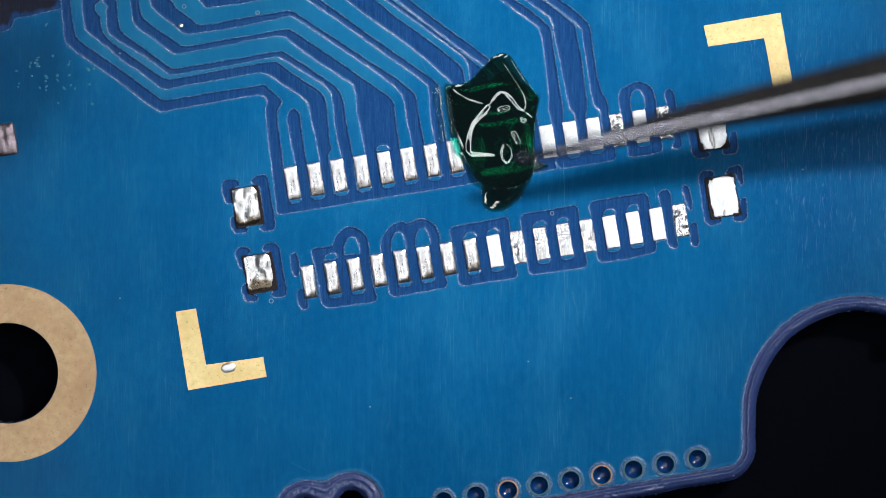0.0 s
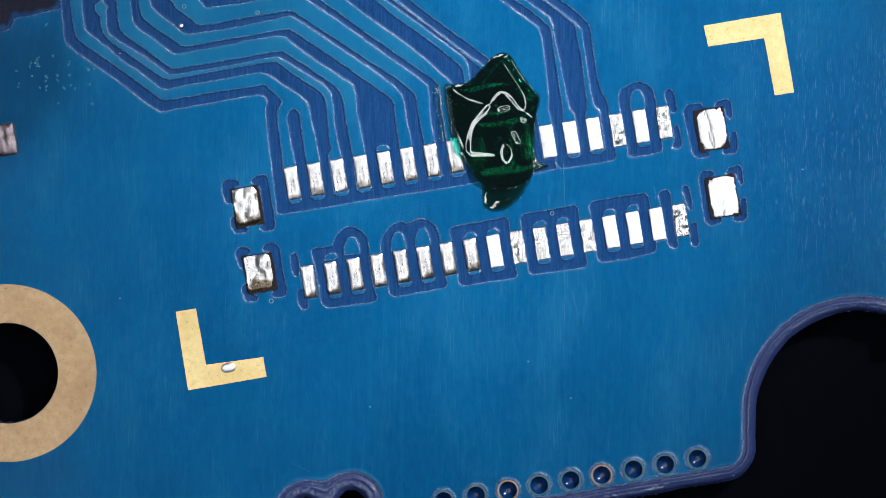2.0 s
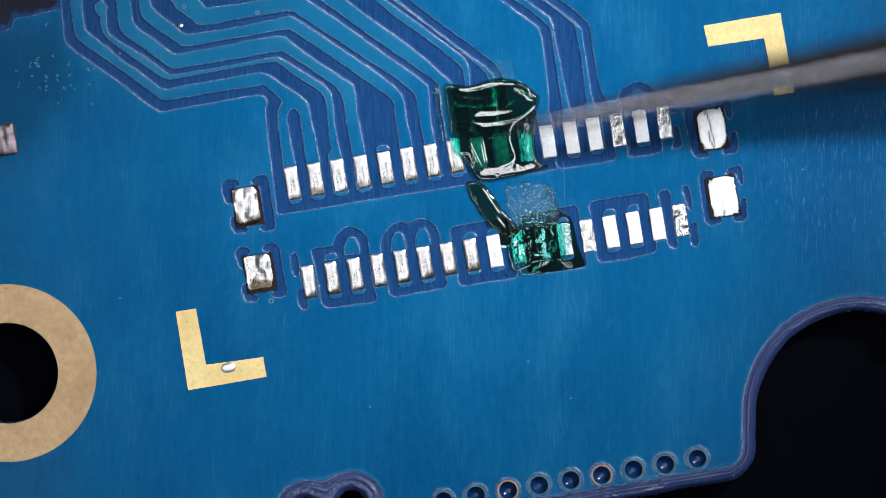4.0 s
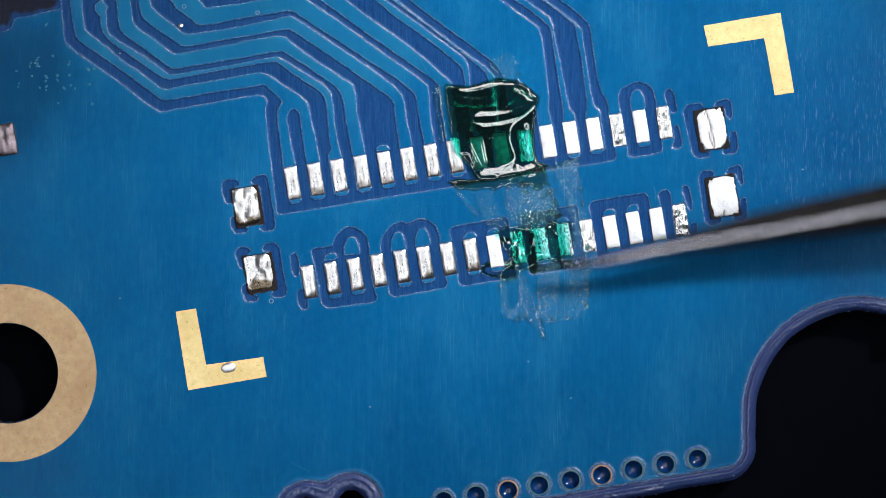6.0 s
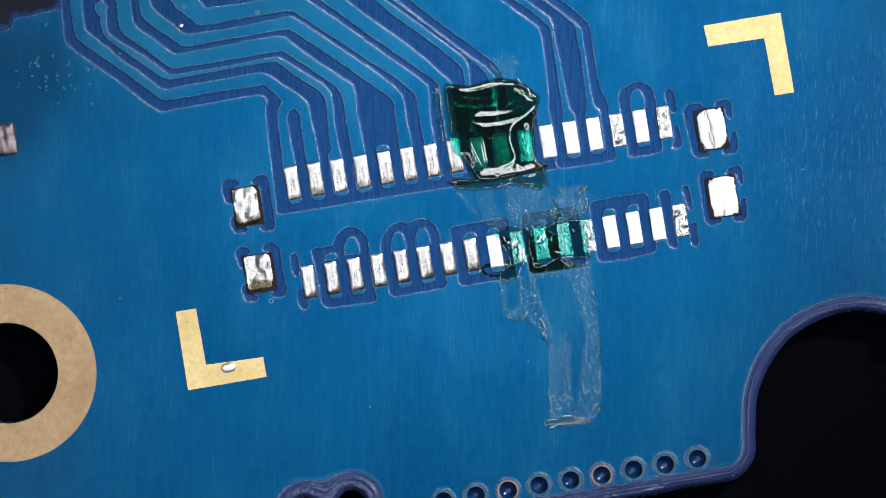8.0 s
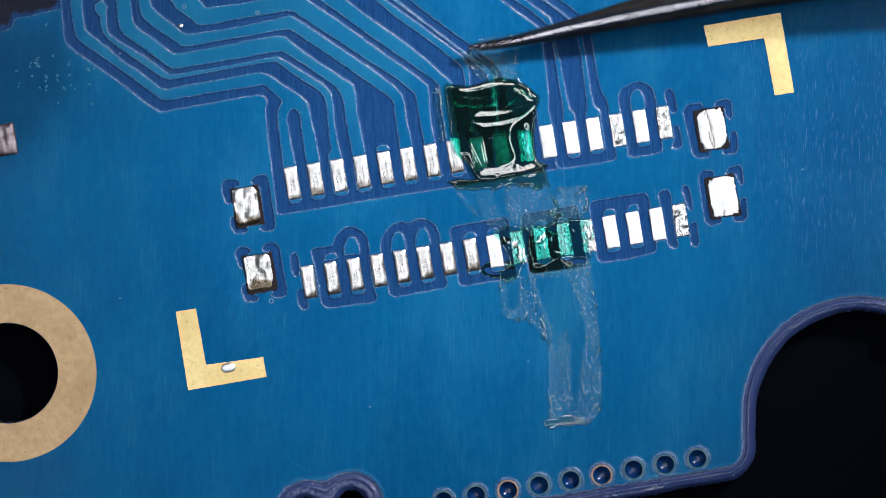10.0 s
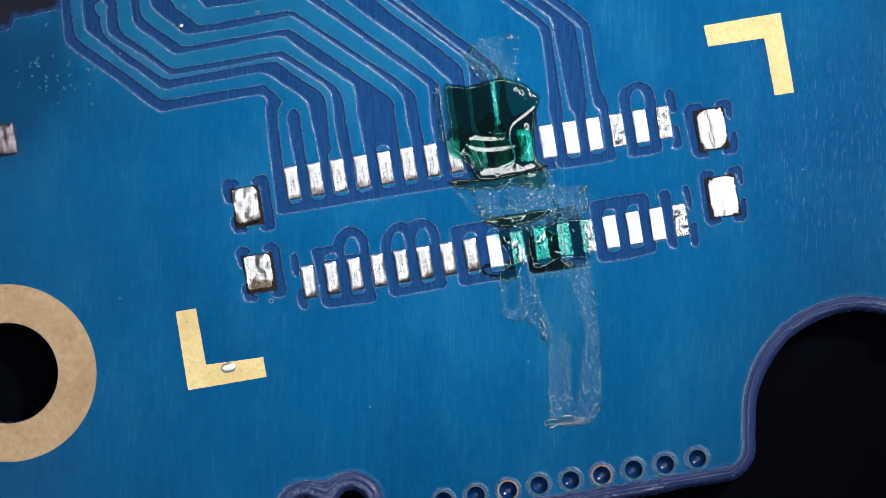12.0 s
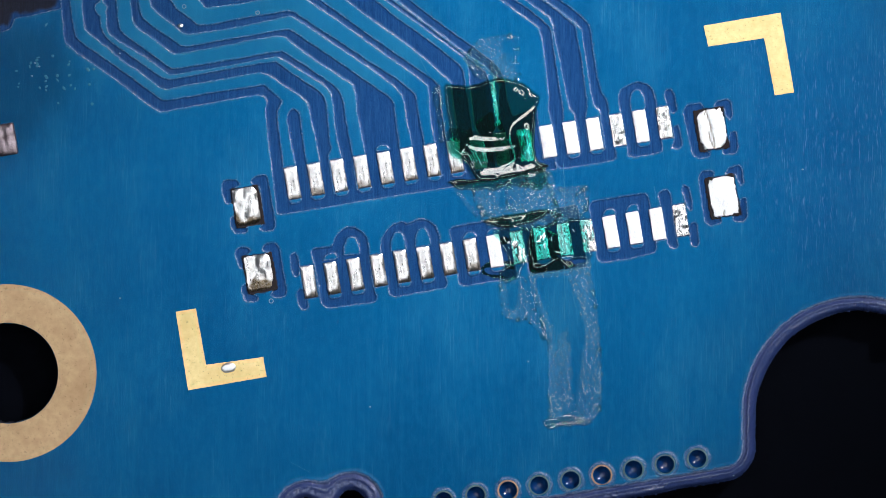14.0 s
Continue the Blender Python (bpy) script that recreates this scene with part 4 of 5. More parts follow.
def fold(x, y, slope, width, line, closed=False):
    """A soft fold of the skin, shaped along a wanted highlight: it tilts by the slope along the line and settles again
    on both sides.
    """
    best, side, along = np.full(x.shape, 1e9), np.zeros(x.shape), np.zeros(x.shape)
    lengths = [math.hypot(q[0] - p[0], q[1] - p[1]) for p, q in zip(line, line[1:])]
    total, run = sum(lengths), 0.0
    for ((ax, ay), (bx, by)), long in zip(zip(line, line[1:]), lengths):
        dx, dy = (bx - ax) / (long + 1e-9), (by - ay) / (long + 1e-9)
        t = np.clip((x - ax) * dx + (y - ay) * dy, 0, long)
        ox, oy = x - ax - t * dx, y - ay - t * dy
        d = np.hypot(ox, oy)
        near = d < best
        best, side, along = np.where(near, d, best), np.where(near, np.sign(dx * oy - dy * ox), side), np.where(near, run + t, along)
        run += long
    taper = 1.0 if closed else np.clip(np.minimum(along, total - along) / (0.14 * total), 0, 1) ** 0.5
    u = side * best / width
    return slope * width * u / (1 + u * u) * np.exp(-(u / 5) ** 2) * taper


def ink_piece(name, loop, thick, label, seed, material, group, ridge=0.0, ridge_size=0.5, bead=0.0, jag=0.03, fine=0.0096,
              round_edge=0.16, base=0.001, lines=(), folds=(), gentle=False, tint=1.0, even=0.0, thin=(), fill=0.0, corner=0.16, dense=0.0, fade=4.0):
    """A puddle of ink: a trimmed wavy skin over a flat underside, its origin in its middle; deeper where it fills a trench."""
    ox, oy = sum(p[0] for p in loop) / len(loop), sum(p[1] for p in loop) / len(loop)
    local = [(p[0] - ox, p[1] - oy) for p in loop]
    local = rounded(local + local[:2], corner)[1:-1]
    xs = np.arange(min(p[0] for p in local) - 0.12, max(p[0] for p in local) + 0.12, fine)
    ys = np.arange(min(p[1] for p in local) - 0.12, max(p[1] for p in local) + 0.12, fine)
    x, y = np.meshgrid(xs, ys, indexing="ij")
    gap = area_distance(x, y, local) + jag * waves(x, y, 0.18, seed, 3)
    inside = np.clip(-gap / round_edge, 0, 1)
    profile = inside * inside * (3 - 2 * inside) if gentle else np.sin(inside * math.pi / 2)
    z = thick * profile
    if even:
        z, profile = blurred(z, even), blurred(profile, even)
    z = z + ridge * swell(x, y, ridge_size, seed + 1) * profile
    for size, width, line in lines:
        z = z + size * np.exp(-(stroke_distance(x, y, rounded([(a - ox, b - oy) for a, b in line], 0.12)) / width) ** 2) * profile
    body = z
    for slope, width, line in folds:
        line = [(a - ox, b - oy) for a, b in line]
        closed = line[0] == line[-1]
        # tilt held where the ring light mirrors up to the camera
        steep = max(-0.152, min(0.152, slope)) * (1 + 0.00053 / width ** 2) ** 1.5
        z = z + blurred(fold(x, y, steep, width, rounded(rounded(line, min(0.2, 3 * width)), 0.06), closed), 1.2) * np.clip(fade * profile, 0, 1)
    z = z + bead * np.exp(-((gap + 0.045) / 0.032) ** 2)
    # a crest may dip into the ink that it lies on
    z = np.maximum(blurred(z, 1.2) if even else z, -0.03 if base > 0.05 else 0.002)
    body = np.maximum(body, 0.002) if folds else z
    deep = tint * body / 0.1 + dense * np.clip(6 * profile, 0, 1)
    for share, width, line in thin:
        deep = deep * (1 - share * np.exp(-(stroke_distance(x, y, [(a - ox, b - oy) for a, b in line]) / width) ** 2))
    if fill:
        deep = deep + fill * bare_at(x + ox, y + oy) * np.clip(3 * profile, 0, 1)
    return skin_object(name, xs, ys, gap, z, base, material, {"depth": deep}, label, group), (ox, oy)


def skin_object(name, xs, ys, gap, z, base, material, fields, label, group):
    """The trimmed skin, its flat underside and the wall between them, as one mesh."""
    verts, quads, keep, border = sheet(xs, ys, gap, z + base)
    n = len(verts)
    low = verts.copy()
    low[:, 2] = base - (0.045 if base > 0.05 else 0.012)
    walls = np.stack([border[:, 1], border[:, 0], border[:, 0] + n, border[:, 1] + n], -1)
    faces = np.concatenate([quads, walls, quads[:, ::-1] + n])
    attrs = {key: np.concatenate([v.ravel()[keep], np.zeros(n)]) for key, v in fields.items()}
    ob = mesh_object(name, np.concatenate([verts, low]), faces, [material], None, "", None, attrs)
    flags = np.zeros(len(faces), bool)
    flags[:len(quads)] = True
    ob.data.polygons.foreach_set("use_smooth", flags)
    return tagged(ob, label, "ink", group)


PUDDLES, SMEARS = "wet ink puddles", "ink smears"
POOL = ink_piece("ink_pool", [(0.000, 2.820), (0.249, 2.772), (0.537, 2.811), (0.806, 2.887), (1.036, 2.916), (1.257, 2.868), (1.448, 2.772), (1.688, 2.580), (1.612, 2.408), (1.564, 2.072), (1.573, 1.736), (1.592, 1.496), (1.832, 1.429),
                              (1.736, 1.353), (1.305, 1.237), (0.825, 1.142), (0.566, 1.151), (0.499, 1.305), (0.403, 1.468), (0.269, 1.573), (0.134, 1.688), (0.077, 2.168)], 0.075,
                 "pool of wet dark green ink over the upper pads", 11, INK, PUDDLES, ridge=0.0008, ridge_size=1.6, round_edge=0.040, tint=1.25,
                 jag=0.016, even=0.9, fill=0.6, corner=0.08,
                 thin=[(0.92, 0.12, [(0.134, 1.784), (0.211, 1.564)]), (0.85, 0.055, [(0.835, 2.791), (0.892, 2.504), (0.940, 2.168)]), (0.8, 0.09, [(1.420, 1.928), (1.468, 1.544)]),
                       (0.35, 0.12, [(0.614, 1.880), (0.691, 1.448)])],
                 lines=[(0.010, 0.03, [(1.420, 2.791), (1.458, 2.763)]), (0.010, 0.03, [(1.496, 2.628), (1.554, 2.619)]), (0.010, 0.03, [(1.410, 2.101), (1.429, 2.062)]),
                        (0.009, 0.025, [(1.305, 2.667), (1.343, 2.638)]), (0.009, 0.02, [(1.228, 2.715), (1.237, 2.696)])],
                 folds=[(0.150, 0.065, [(1.660, 2.580), (1.554, 2.408), (1.353, 2.245), (1.161, 2.120), (1.113, 1.880), (1.189, 1.688), (1.237, 1.544), (1.161, 1.439), (0.969, 1.381)]),
                        (-0.150, 0.18, [(0.585, 1.218), (0.748, 1.333), (1.017, 1.305), (1.353, 1.362), (1.640, 1.439)]),
                        (0.162, 0.03, [(0.518, 1.468), (0.480, 1.592), (0.365, 1.640), (0.249, 1.592), (0.211, 1.468), (0.259, 1.343), (0.384, 1.305), (0.480, 1.353), (0.518, 1.468)])])
HEAD = ink_piece("ink_lobe", [(0.566, 2.935), (0.748, 3.156), (0.883, 3.309), (1.036, 3.348), (1.189, 3.290), (1.266, 3.079), (1.477, 2.791), (1.688, 2.580), (1.592, 2.264), (1.113, 2.197), (0.633, 2.427), (0.460, 2.696)], 0.070,
                 "lobe of wet dark green ink beside the pool", 21, INK, PUDDLES, ridge=0.001, ridge_size=1.2, round_edge=0.15, tint=1.6,
                 jag=0.012, even=2.5, lines=[(0.008, 0.025, [(1.151, 3.290), (1.189, 3.271)]), (0.008, 0.03, [(1.228, 3.031), (1.305, 2.983)]), (0.009, 0.03, [(1.458, 2.580), (1.592, 2.552)])])
TAIL = ink_piece("ink_lobe", [(0.585, 1.640), (1.161, 1.755), (1.554, 1.496), (1.496, 1.113), (1.228, 0.758), (0.969, 0.614), (0.700, 0.652), (0.633, 0.873), (0.662, 1.113)], 0.020,
                 "drooping lobe of wet dark green ink", 31, INK, PUDDLES, round_edge=0.28, gentle=True, tint=4.0, dense=1.6, jag=0.012, even=3.0,
                 folds=[(0.16, 0.032, [(0.643, 0.806), (0.700, 0.691), (0.806, 0.662), (0.883, 0.710), (0.863, 0.796)]), (0.15, 0.03, [(0.672, 0.921), (0.710, 0.854), (0.690, 0.777)])])
CREST_A = ink_piece("ink_crest", [(0.038, 2.791), (0.269, 2.734), (0.585, 2.782), (0.921, 2.868), (1.257, 2.887), (1.448, 2.772), (1.660, 2.552), (1.573, 2.427), (1.161, 2.389), (0.633, 2.350), (0.134, 2.369)], 0.004,
                    "crest of thick wet green ink", 44, INK, PUDDLES, round_edge=0.30, base=0.074, gentle=True, tint=3.0, dense=0.45, jag=0.01, even=3.0,
                    folds=[(0.150, 0.17, [(0.058, 2.791), (0.153, 2.667), (0.345, 2.571), (0.556, 2.552), (0.787, 2.619), (1.017, 2.715), (1.247, 2.830)]),
                           (-0.150, 0.14, [(1.247, 2.859), (1.305, 2.715), (1.401, 2.580), (1.554, 2.475), (1.640, 2.504)])])
CREST_B = ink_piece("ink_crest", [(0.125, 2.408), (0.633, 2.408), (1.161, 2.427), (1.573, 2.437), (1.592, 2.264), (1.401, 1.947), (1.017, 1.909), (0.633, 1.871), (0.230, 1.928)], 0.004,
                    "crest of thick wet green ink", 47, INK, PUDDLES, round_edge=0.30, base=0.074, gentle=True, tint=3.0, dense=0.42, jag=0.01, even=3.0, fade=1.6,
                    folds=[(0.150, 0.18, [(0.432, 2.312), (0.480, 2.178), (0.614, 2.101), (0.873, 2.110), (1.161, 2.187), (1.401, 2.283), (1.583, 2.408)])])
CROWN = ink_piece("ink_crest", [(0.077, 2.763), (0.390, 2.820), (0.566, 2.955), (0.748, 3.166), (0.873, 3.309), (1.036, 3.348), (1.189, 3.260), (1.266, 3.079), (1.477, 2.791), (1.660, 2.560), (1.583, 2.312), (1.535, 1.928), (1.554, 1.496), (1.535, 1.180), (1.161, 1.007), (0.633, 1.065), (0.460, 1.353), (0.211, 1.976)], 0.004,
                  "crest of thick wet green ink", 41, INK, PUDDLES, round_edge=0.16, base=0.098, gentle=True, tint=3.0, dense=1.9, jag=0.01, even=2.5,
                  lines=[(0.012, 0.03, [(0.959, 2.360), (1.094, 2.389)]), (0.010, 0.028, [(1.343, 2.187), (1.372, 2.178)]), (0.012, 0.028, [(1.199, 1.957), (1.266, 1.813)]), (0.009, 0.02, [(1.142, 3.290), (1.161, 3.271)])],
                  folds=[(0.150, 0.08, [(0.077, 2.811), (0.230, 2.648), (0.441, 2.532), (0.633, 2.475), (0.787, 2.446)]),
                         (0.165, 0.055, [(0.432, 2.830), (0.710, 3.030), (0.880, 3.200), (0.990, 3.210), (1.080, 3.070), (1.220, 2.870), (1.410, 2.560), (1.400, 2.320), (1.270, 2.380), (1.110, 2.630), (0.950, 2.690), (0.860, 2.500)]),
                         (0.150, 0.11, [(0.863, 2.657), (0.787, 2.446), (0.652, 2.273), (0.499, 2.120), (0.451, 1.928), (0.422, 1.717), (0.432, 1.544)]),
                         (0.20, 0.05, [(1.046, 1.794), (1.151, 1.736), (1.180, 1.573), (1.094, 1.429), (0.998, 1.516), (0.988, 1.688), (1.046, 1.794)]),
                         (0.150, 0.08, [(0.403, 1.621), (0.633, 1.612), (0.921, 1.573)])])
STRAND = ink_piece("ink_strand", [(0.345, 1.180), (0.691, 1.180), (0.921, 0.796), (1.305, 0.355), (1.151, 0.125), (0.729, 0.432), (0.460, 0.854)], 0.04,
                   "thin strand of wet green ink", 51, INK, PUDDLES, round_edge=0.05, bead=0.004, tint=4.0, even=0.8,
                   folds=[(0.150, 0.04, [(0.556, 1.103), (0.633, 0.911), (0.844, 0.643), (1.113, 0.297)]), (0.150, 0.035, [(0.652, 1.084), (0.787, 0.854), (0.998, 0.547)])])
APRON = ink_piece("ink_apron", [(-0.019, 1.142), (0.211, 1.218), (0.537, 1.142), (1.113, 1.247), (1.592, 1.353), (1.640, 1.468), (1.746, 1.448), (1.823, 1.084), (1.544, 1.026), (1.113, 1.036), (0.710, 1.007), (0.211, 1.026)], 0.016,
                  "thin apron of green ink below the pool", 61, INK, PUDDLES, bead=0.004, round_edge=0.03, jag=0.045, tint=4.0, even=0.8, fill=0.8, corner=0.06,
                  folds=[(0.158, 0.05, [(1.113, 1.237), (1.170, 1.113), (1.094, 1.017)]), (0.158, 0.05, [(1.401, 1.353), (1.477, 1.180), (1.592, 1.353), (1.707, 1.333)]),
                         (0.158, 0.04, [(0.038, 1.142), (0.192, 1.180), (0.269, 1.046)])])
PADS_A = ink_piece("ink_coat", [(0.844, 0.355), (1.161, 0.365), (1.448, 0.412), (1.573, 0.201), (1.516, -0.134), (1.353, -0.278), (1.285, -0.537), (0.959, -0.537), (0.940, -0.412), (1.161, -0.278), (1.046, 0.010)], 0.012,
                   "thin green ink coat across lower pads", 71, INK, PUDDLES, bead=0.003, ridge=0.002, ridge_size=0.4, round_edge=0.03, jag=0.05, even=0.8, tint=1.5, fill=0.22, corner=0.07,
                   folds=[(0.16, 0.05, [(1.573, 0.153), (1.496, 0.010), (1.477, -0.182), (1.353, -0.259)]), (0.16, 0.04, [(1.017, 0.249), (1.065, 0.086), (1.161, 0.125)])])
PADS_B = ink_piece("ink_coat", [(1.477, 0.393), (1.928, 0.470), (2.264, 0.508), (2.532, 0.537), (2.552, 0.153), (2.504, -0.134), (2.264, -0.201), (1.928, -0.259), (1.544, -0.317), (1.458, -0.086)], 0.016,
                   "thin green ink coat across lower pads", 81, INK, PUDDLES, bead=0.003, ridge=0.002, ridge_size=0.4, round_edge=0.03, jag=0.05, even=0.8, tint=1.9, fill=0.22, corner=0.07,
                   thin=[(0.85, 0.10, [(2.456, 0.441), (2.513, 0.010)]), (0.6, 0.09, [(1.976, 0.441), (2.072, 0.010)])],
                   folds=[(0.165, 0.06, [(1.861, 0.297), (1.832, 0.058), (1.899, -0.067), (2.072, -0.048), (2.216, -0.106)]), (0.16, 0.045, [(1.516, -0.240), (1.736, -0.278), (1.928, -0.201), (2.168, -0.221), (2.408, -0.144)]),
                          (0.16, 0.035, [(2.168, 0.441), (2.206, 0.297), (2.264, 0.278)])])

for where, size in (((0.835, 1.755), 0.030), ((1.276, 1.592), 0.024), ((1.381, 2.580), 0.028), ((0.959, 2.216), 0.030)):
    bubble = dome("bubble", (where[0] - POOL[1][0], where[1] - POOL[1][1]), size, size, 0.03, INK, POOL[0], "tiny air bubble")
    bubble.location.z = 0.074 * MM

FILM_LABEL = "thin bubbly smear of half-wiped ink"


def smear(loop, seed, cover=0.8, clear=(), edge=0.6, beads=0.022, corner=0.08, drops=()):
    """A wiped film: milky stipple, clear where the blade ran dry, wet beads gathered along its edges and along the lines of drops."""
    ox, oy = sum(p[0] for p in loop) / len(loop), sum(p[1] for p in loop) / len(loop)
    local = rounded([(a - ox, b - oy) for a, b in list(loop) + list(loop[:2])], corner)[1:-1]
    xs = np.arange(min(p[0] for p in local) - 0.06, max(p[0] for p in local) + 0.06, 0.0075)
    ys = np.arange(min(p[1] for p in local) - 0.06, max(p[1] for p in local) + 0.06, 0.0075)
    x, y = np.meshgrid(xs, ys, indexing="ij")
    gap = area_distance(x, y, local) + 0.022 * waves(x, y, 0.11, seed, 3)
    milk = cover * (0.75 + 0.35 * waves(x, y * 0.4, 0.16, seed + 3, 2))
    for line in clear:
        hole = area_distance(x, y, [(a - ox, b - oy) for a, b in line]) + 0.03 * waves(x * 2.5, y * 0.6, 0.12, seed + 4, 2)
        milk = milk * (1 - 0.92 * soft(hole, 0.07))
    milk = np.clip(milk, 0, 1) * np.clip(-gap / 0.03, 0, 1)
    rimmed = np.exp(-((gap + 0.04) / 0.045) ** 2) * np.clip(0.65 + waves(x, y, 0.3, seed + 6, 1), 0, 1) * edge
    for width, line in drops:
        rimmed = np.maximum(rimmed, np.exp(-(stroke_distance(x, y, [(a - ox, b - oy) for a, b in line]) / width) ** 2))
    grit = blurred(np.random.RandomState(seed).normal(0, 1, x.shape), 1.1)
    rough = np.clip(0.75 * grit / grit.std() - 0.15, 0, 1)
    drop = np.clip(1.6 * waves(x, y, 0.07, seed + 8, 1) - 0.1, 0, 1)
    trough = bare_at(x + ox, y + oy)
    lumps = np.clip(1.7 * waves(x, y, 0.042, seed + 12, 2), 0, 1)
    crumbs = np.clip(np.maximum(rough * milk, 1.6 * cover * trough * lumps), 0, 1)
    z = 0.004 + (0.008 + 0.008 * trough) * crumbs + beads * np.sqrt(drop) * rimmed
    z = np.where(gap > -0.012, 0.002, z)
    fields = {"depth": 50 * np.clip(beads * drop * rimmed, 0, 1) + 0.5 * cover * trough,
              "cover": np.clip(0.25 * milk + 0.58 * rough * milk, 0, 1) * (1 - np.clip(rimmed, 0, 0.8)),
              "wet": np.clip(0.05 + (0.46 + 0.54 * trough) * crumbs + np.clip(3 * drop, 0, 1) * rimmed, 0, 1)}
    ob = skin_object("ink_smear", xs, ys, gap, z, 0.001, FILM, fields, FILM_LABEL, SMEARS)
    return ob, (ox, oy)


EDGE = smear([(-0.192, 2.791), (-0.038, 2.791), (0.019, 2.312), (0.086, 1.832), (-0.058, 1.794), (-0.115, 2.264)], 95, 0.35, edge=1.0, beads=0.014)
TOP_A = smear([(0.787, 3.156), (0.969, 3.309), (1.189, 3.329), (1.285, 3.156), (1.353, 2.868), (1.113, 2.830), (0.844, 2.830)], 101, 0.4, edge=0.9)
TOP_B = smear([(0.326, 3.233), (0.518, 3.540), (0.729, 3.626), (1.285, 3.655), (1.305, 3.309), (1.189, 3.060), (1.362, 2.830), (1.448, 2.600), (1.161, 2.830), (0.806, 2.849), (0.518, 2.926)], 111, 0.55,
              clear=[[(1.017, 3.559), (1.257, 3.540), (1.228, 3.175), (1.065, 3.079)]], drops=[(0.07, [(0.460, 3.348), (0.633, 3.175), (0.806, 3.002), (0.921, 2.907)]), (0.05, [(0.537, 3.002), (0.825, 2.926)])])
MID_A = smear([(1.017, 1.046), (1.401, 1.161), (1.803, 1.113), (2.072, 0.537), (1.928, 0.374), (1.353, 0.297), (1.161, 0.432)], 121, 0.75, edge=0.8, drops=[(0.04, [(1.784, 1.142), (1.928, 0.777), (2.053, 0.508)])])
MID_B = smear([(0.153, 1.026), (0.652, 0.988), (1.017, 1.007), (1.228, 0.393), (0.844, 0.355), (0.518, 0.547)], 131, 0.45, clear=[[(0.297, 1.017), (0.489, 1.017), (0.729, 0.470), (0.585, 0.508)], [(0.844, 0.988), (0.998, 0.988), (1.113, 0.470), (0.998, 0.451)]], edge=0.25)
MID_C = smear([(1.928, 1.046), (2.475, 1.094), (2.494, 0.758), (2.417, 0.508), (1.928, 0.393), (1.803, 0.662)], 141, 0.75, edge=0.9, drops=[(0.05, [(2.264, 0.921), (2.456, 1.046), (2.437, 0.585)])])
BOX_A = smear([(0.911, -0.528), (1.401, -0.451), (1.516, -0.758), (1.631, -1.142), (1.765, -1.583), (1.669, -1.564), (1.535, -1.295), (1.401, -1.237), (1.094, -1.228), (0.959, -1.046)], 151, 0.8,
              clear=[[(1.084, -0.566), (1.285, -0.547), (1.285, -0.998), (1.094, -1.026)]], edge=0.5, drops=[(0.035, [(1.094, -1.218), (1.401, -1.199), (1.496, -1.285)]), (0.05, [(1.353, -0.518), (1.496, -0.806), (1.640, -1.218), (1.727, -1.564)])])
STRIP = smear([(1.439, -0.412), (2.072, -0.336), (2.494, -0.163), (2.552, -0.566), (2.628, -0.998), (2.686, -1.573), (2.715, -2.389), (2.667, -2.830), (2.456, -2.945), (2.149, -3.022), (1.842, -3.022), (1.775, -2.887), (1.784, -2.005),
               (1.765, -1.583), (1.640, -1.237), (1.496, -0.758)], 161, 0.9,
              clear=[[(1.544, -0.489), (2.110, -0.432), (2.341, -1.026), (2.427, -1.429), (2.341, -2.005), (2.235, -2.696), (2.187, -2.532), (2.178, -1.909), (2.101, -1.381), (2.014, -1.429), (1.919, -1.717), (1.842, -1.333), (1.688, -0.950)]],
              edge=0.9, drops=[(0.03, [(1.832, -2.964), (2.072, -2.945), (2.360, -2.926)])])
WIPE = smear([(0.460, 1.084), (0.748, 1.161), (1.448, 1.333), (1.640, 1.439), (1.861, 1.353), (1.919, 1.017), (1.919, 0.719), (1.640, 0.624), (1.113, 0.547), (0.691, 0.470), (0.518, 0.758)], 191, 0.75,
             clear=[[(0.902, 0.988), (1.353, 1.046), (1.381, 0.777), (0.969, 0.719)]], edge=1.0, beads=0.020, drops=[(0.06, [(0.499, 1.017), (0.614, 0.729), (0.729, 0.528)]), (0.05, [(0.748, 1.046), (1.401, 1.180), (1.448, 1.353)]), (0.05, [(1.765, 1.353), (1.803, 1.065)])])
LINE = ink_piece("ink_ridge", [(0.662, 0.480), (0.921, 0.547), (1.257, 0.604), (1.592, 0.671), (1.832, 0.681), (1.746, 0.556), (1.458, 0.432), (1.161, 0.355), (0.902, 0.374)], 0.022,
                 "dark ridge of wiped green ink", 201, INK, PUDDLES, bead=0.003, round_edge=0.04, tint=6.0, even=0.8, jag=0.016, corner=0.06,
                 folds=[(0.165, 0.035, [(0.729, 0.480), (0.940, 0.451), (1.151, 0.432), (1.247, 0.508), (1.458, 0.614), (1.746, 0.662)]), (0.165, 0.035, [(0.844, 0.528), (1.113, 0.537), (1.247, 0.499), (1.458, 0.508), (1.573, 0.585)])])
SCRAPED_A = ink_piece("ink_ridge", [(1.592, -1.525), (1.976, -1.496), (2.417, -1.487), (2.437, -1.573), (2.072, -1.602), (1.688, -1.592)], 0.010,
                      "small ridge of wiped green ink", 211, INK, PUDDLES, bead=0.004, jag=0.05, round_edge=0.03, tint=0.8, even=0.6, corner=0.05)
SCRAPED_B = ink_piece("ink_ridge", [(1.612, -1.161), (1.976, -1.122), (2.360, -1.142), (2.417, -1.276), (2.072, -1.333), (1.688, -1.314)], 0.010,
                      "small ridge of wiped green ink", 221, INK, PUDDLES, bead=0.004, jag=0.05, round_edge=0.03, tint=0.8, even=0.6, corner=0.05)


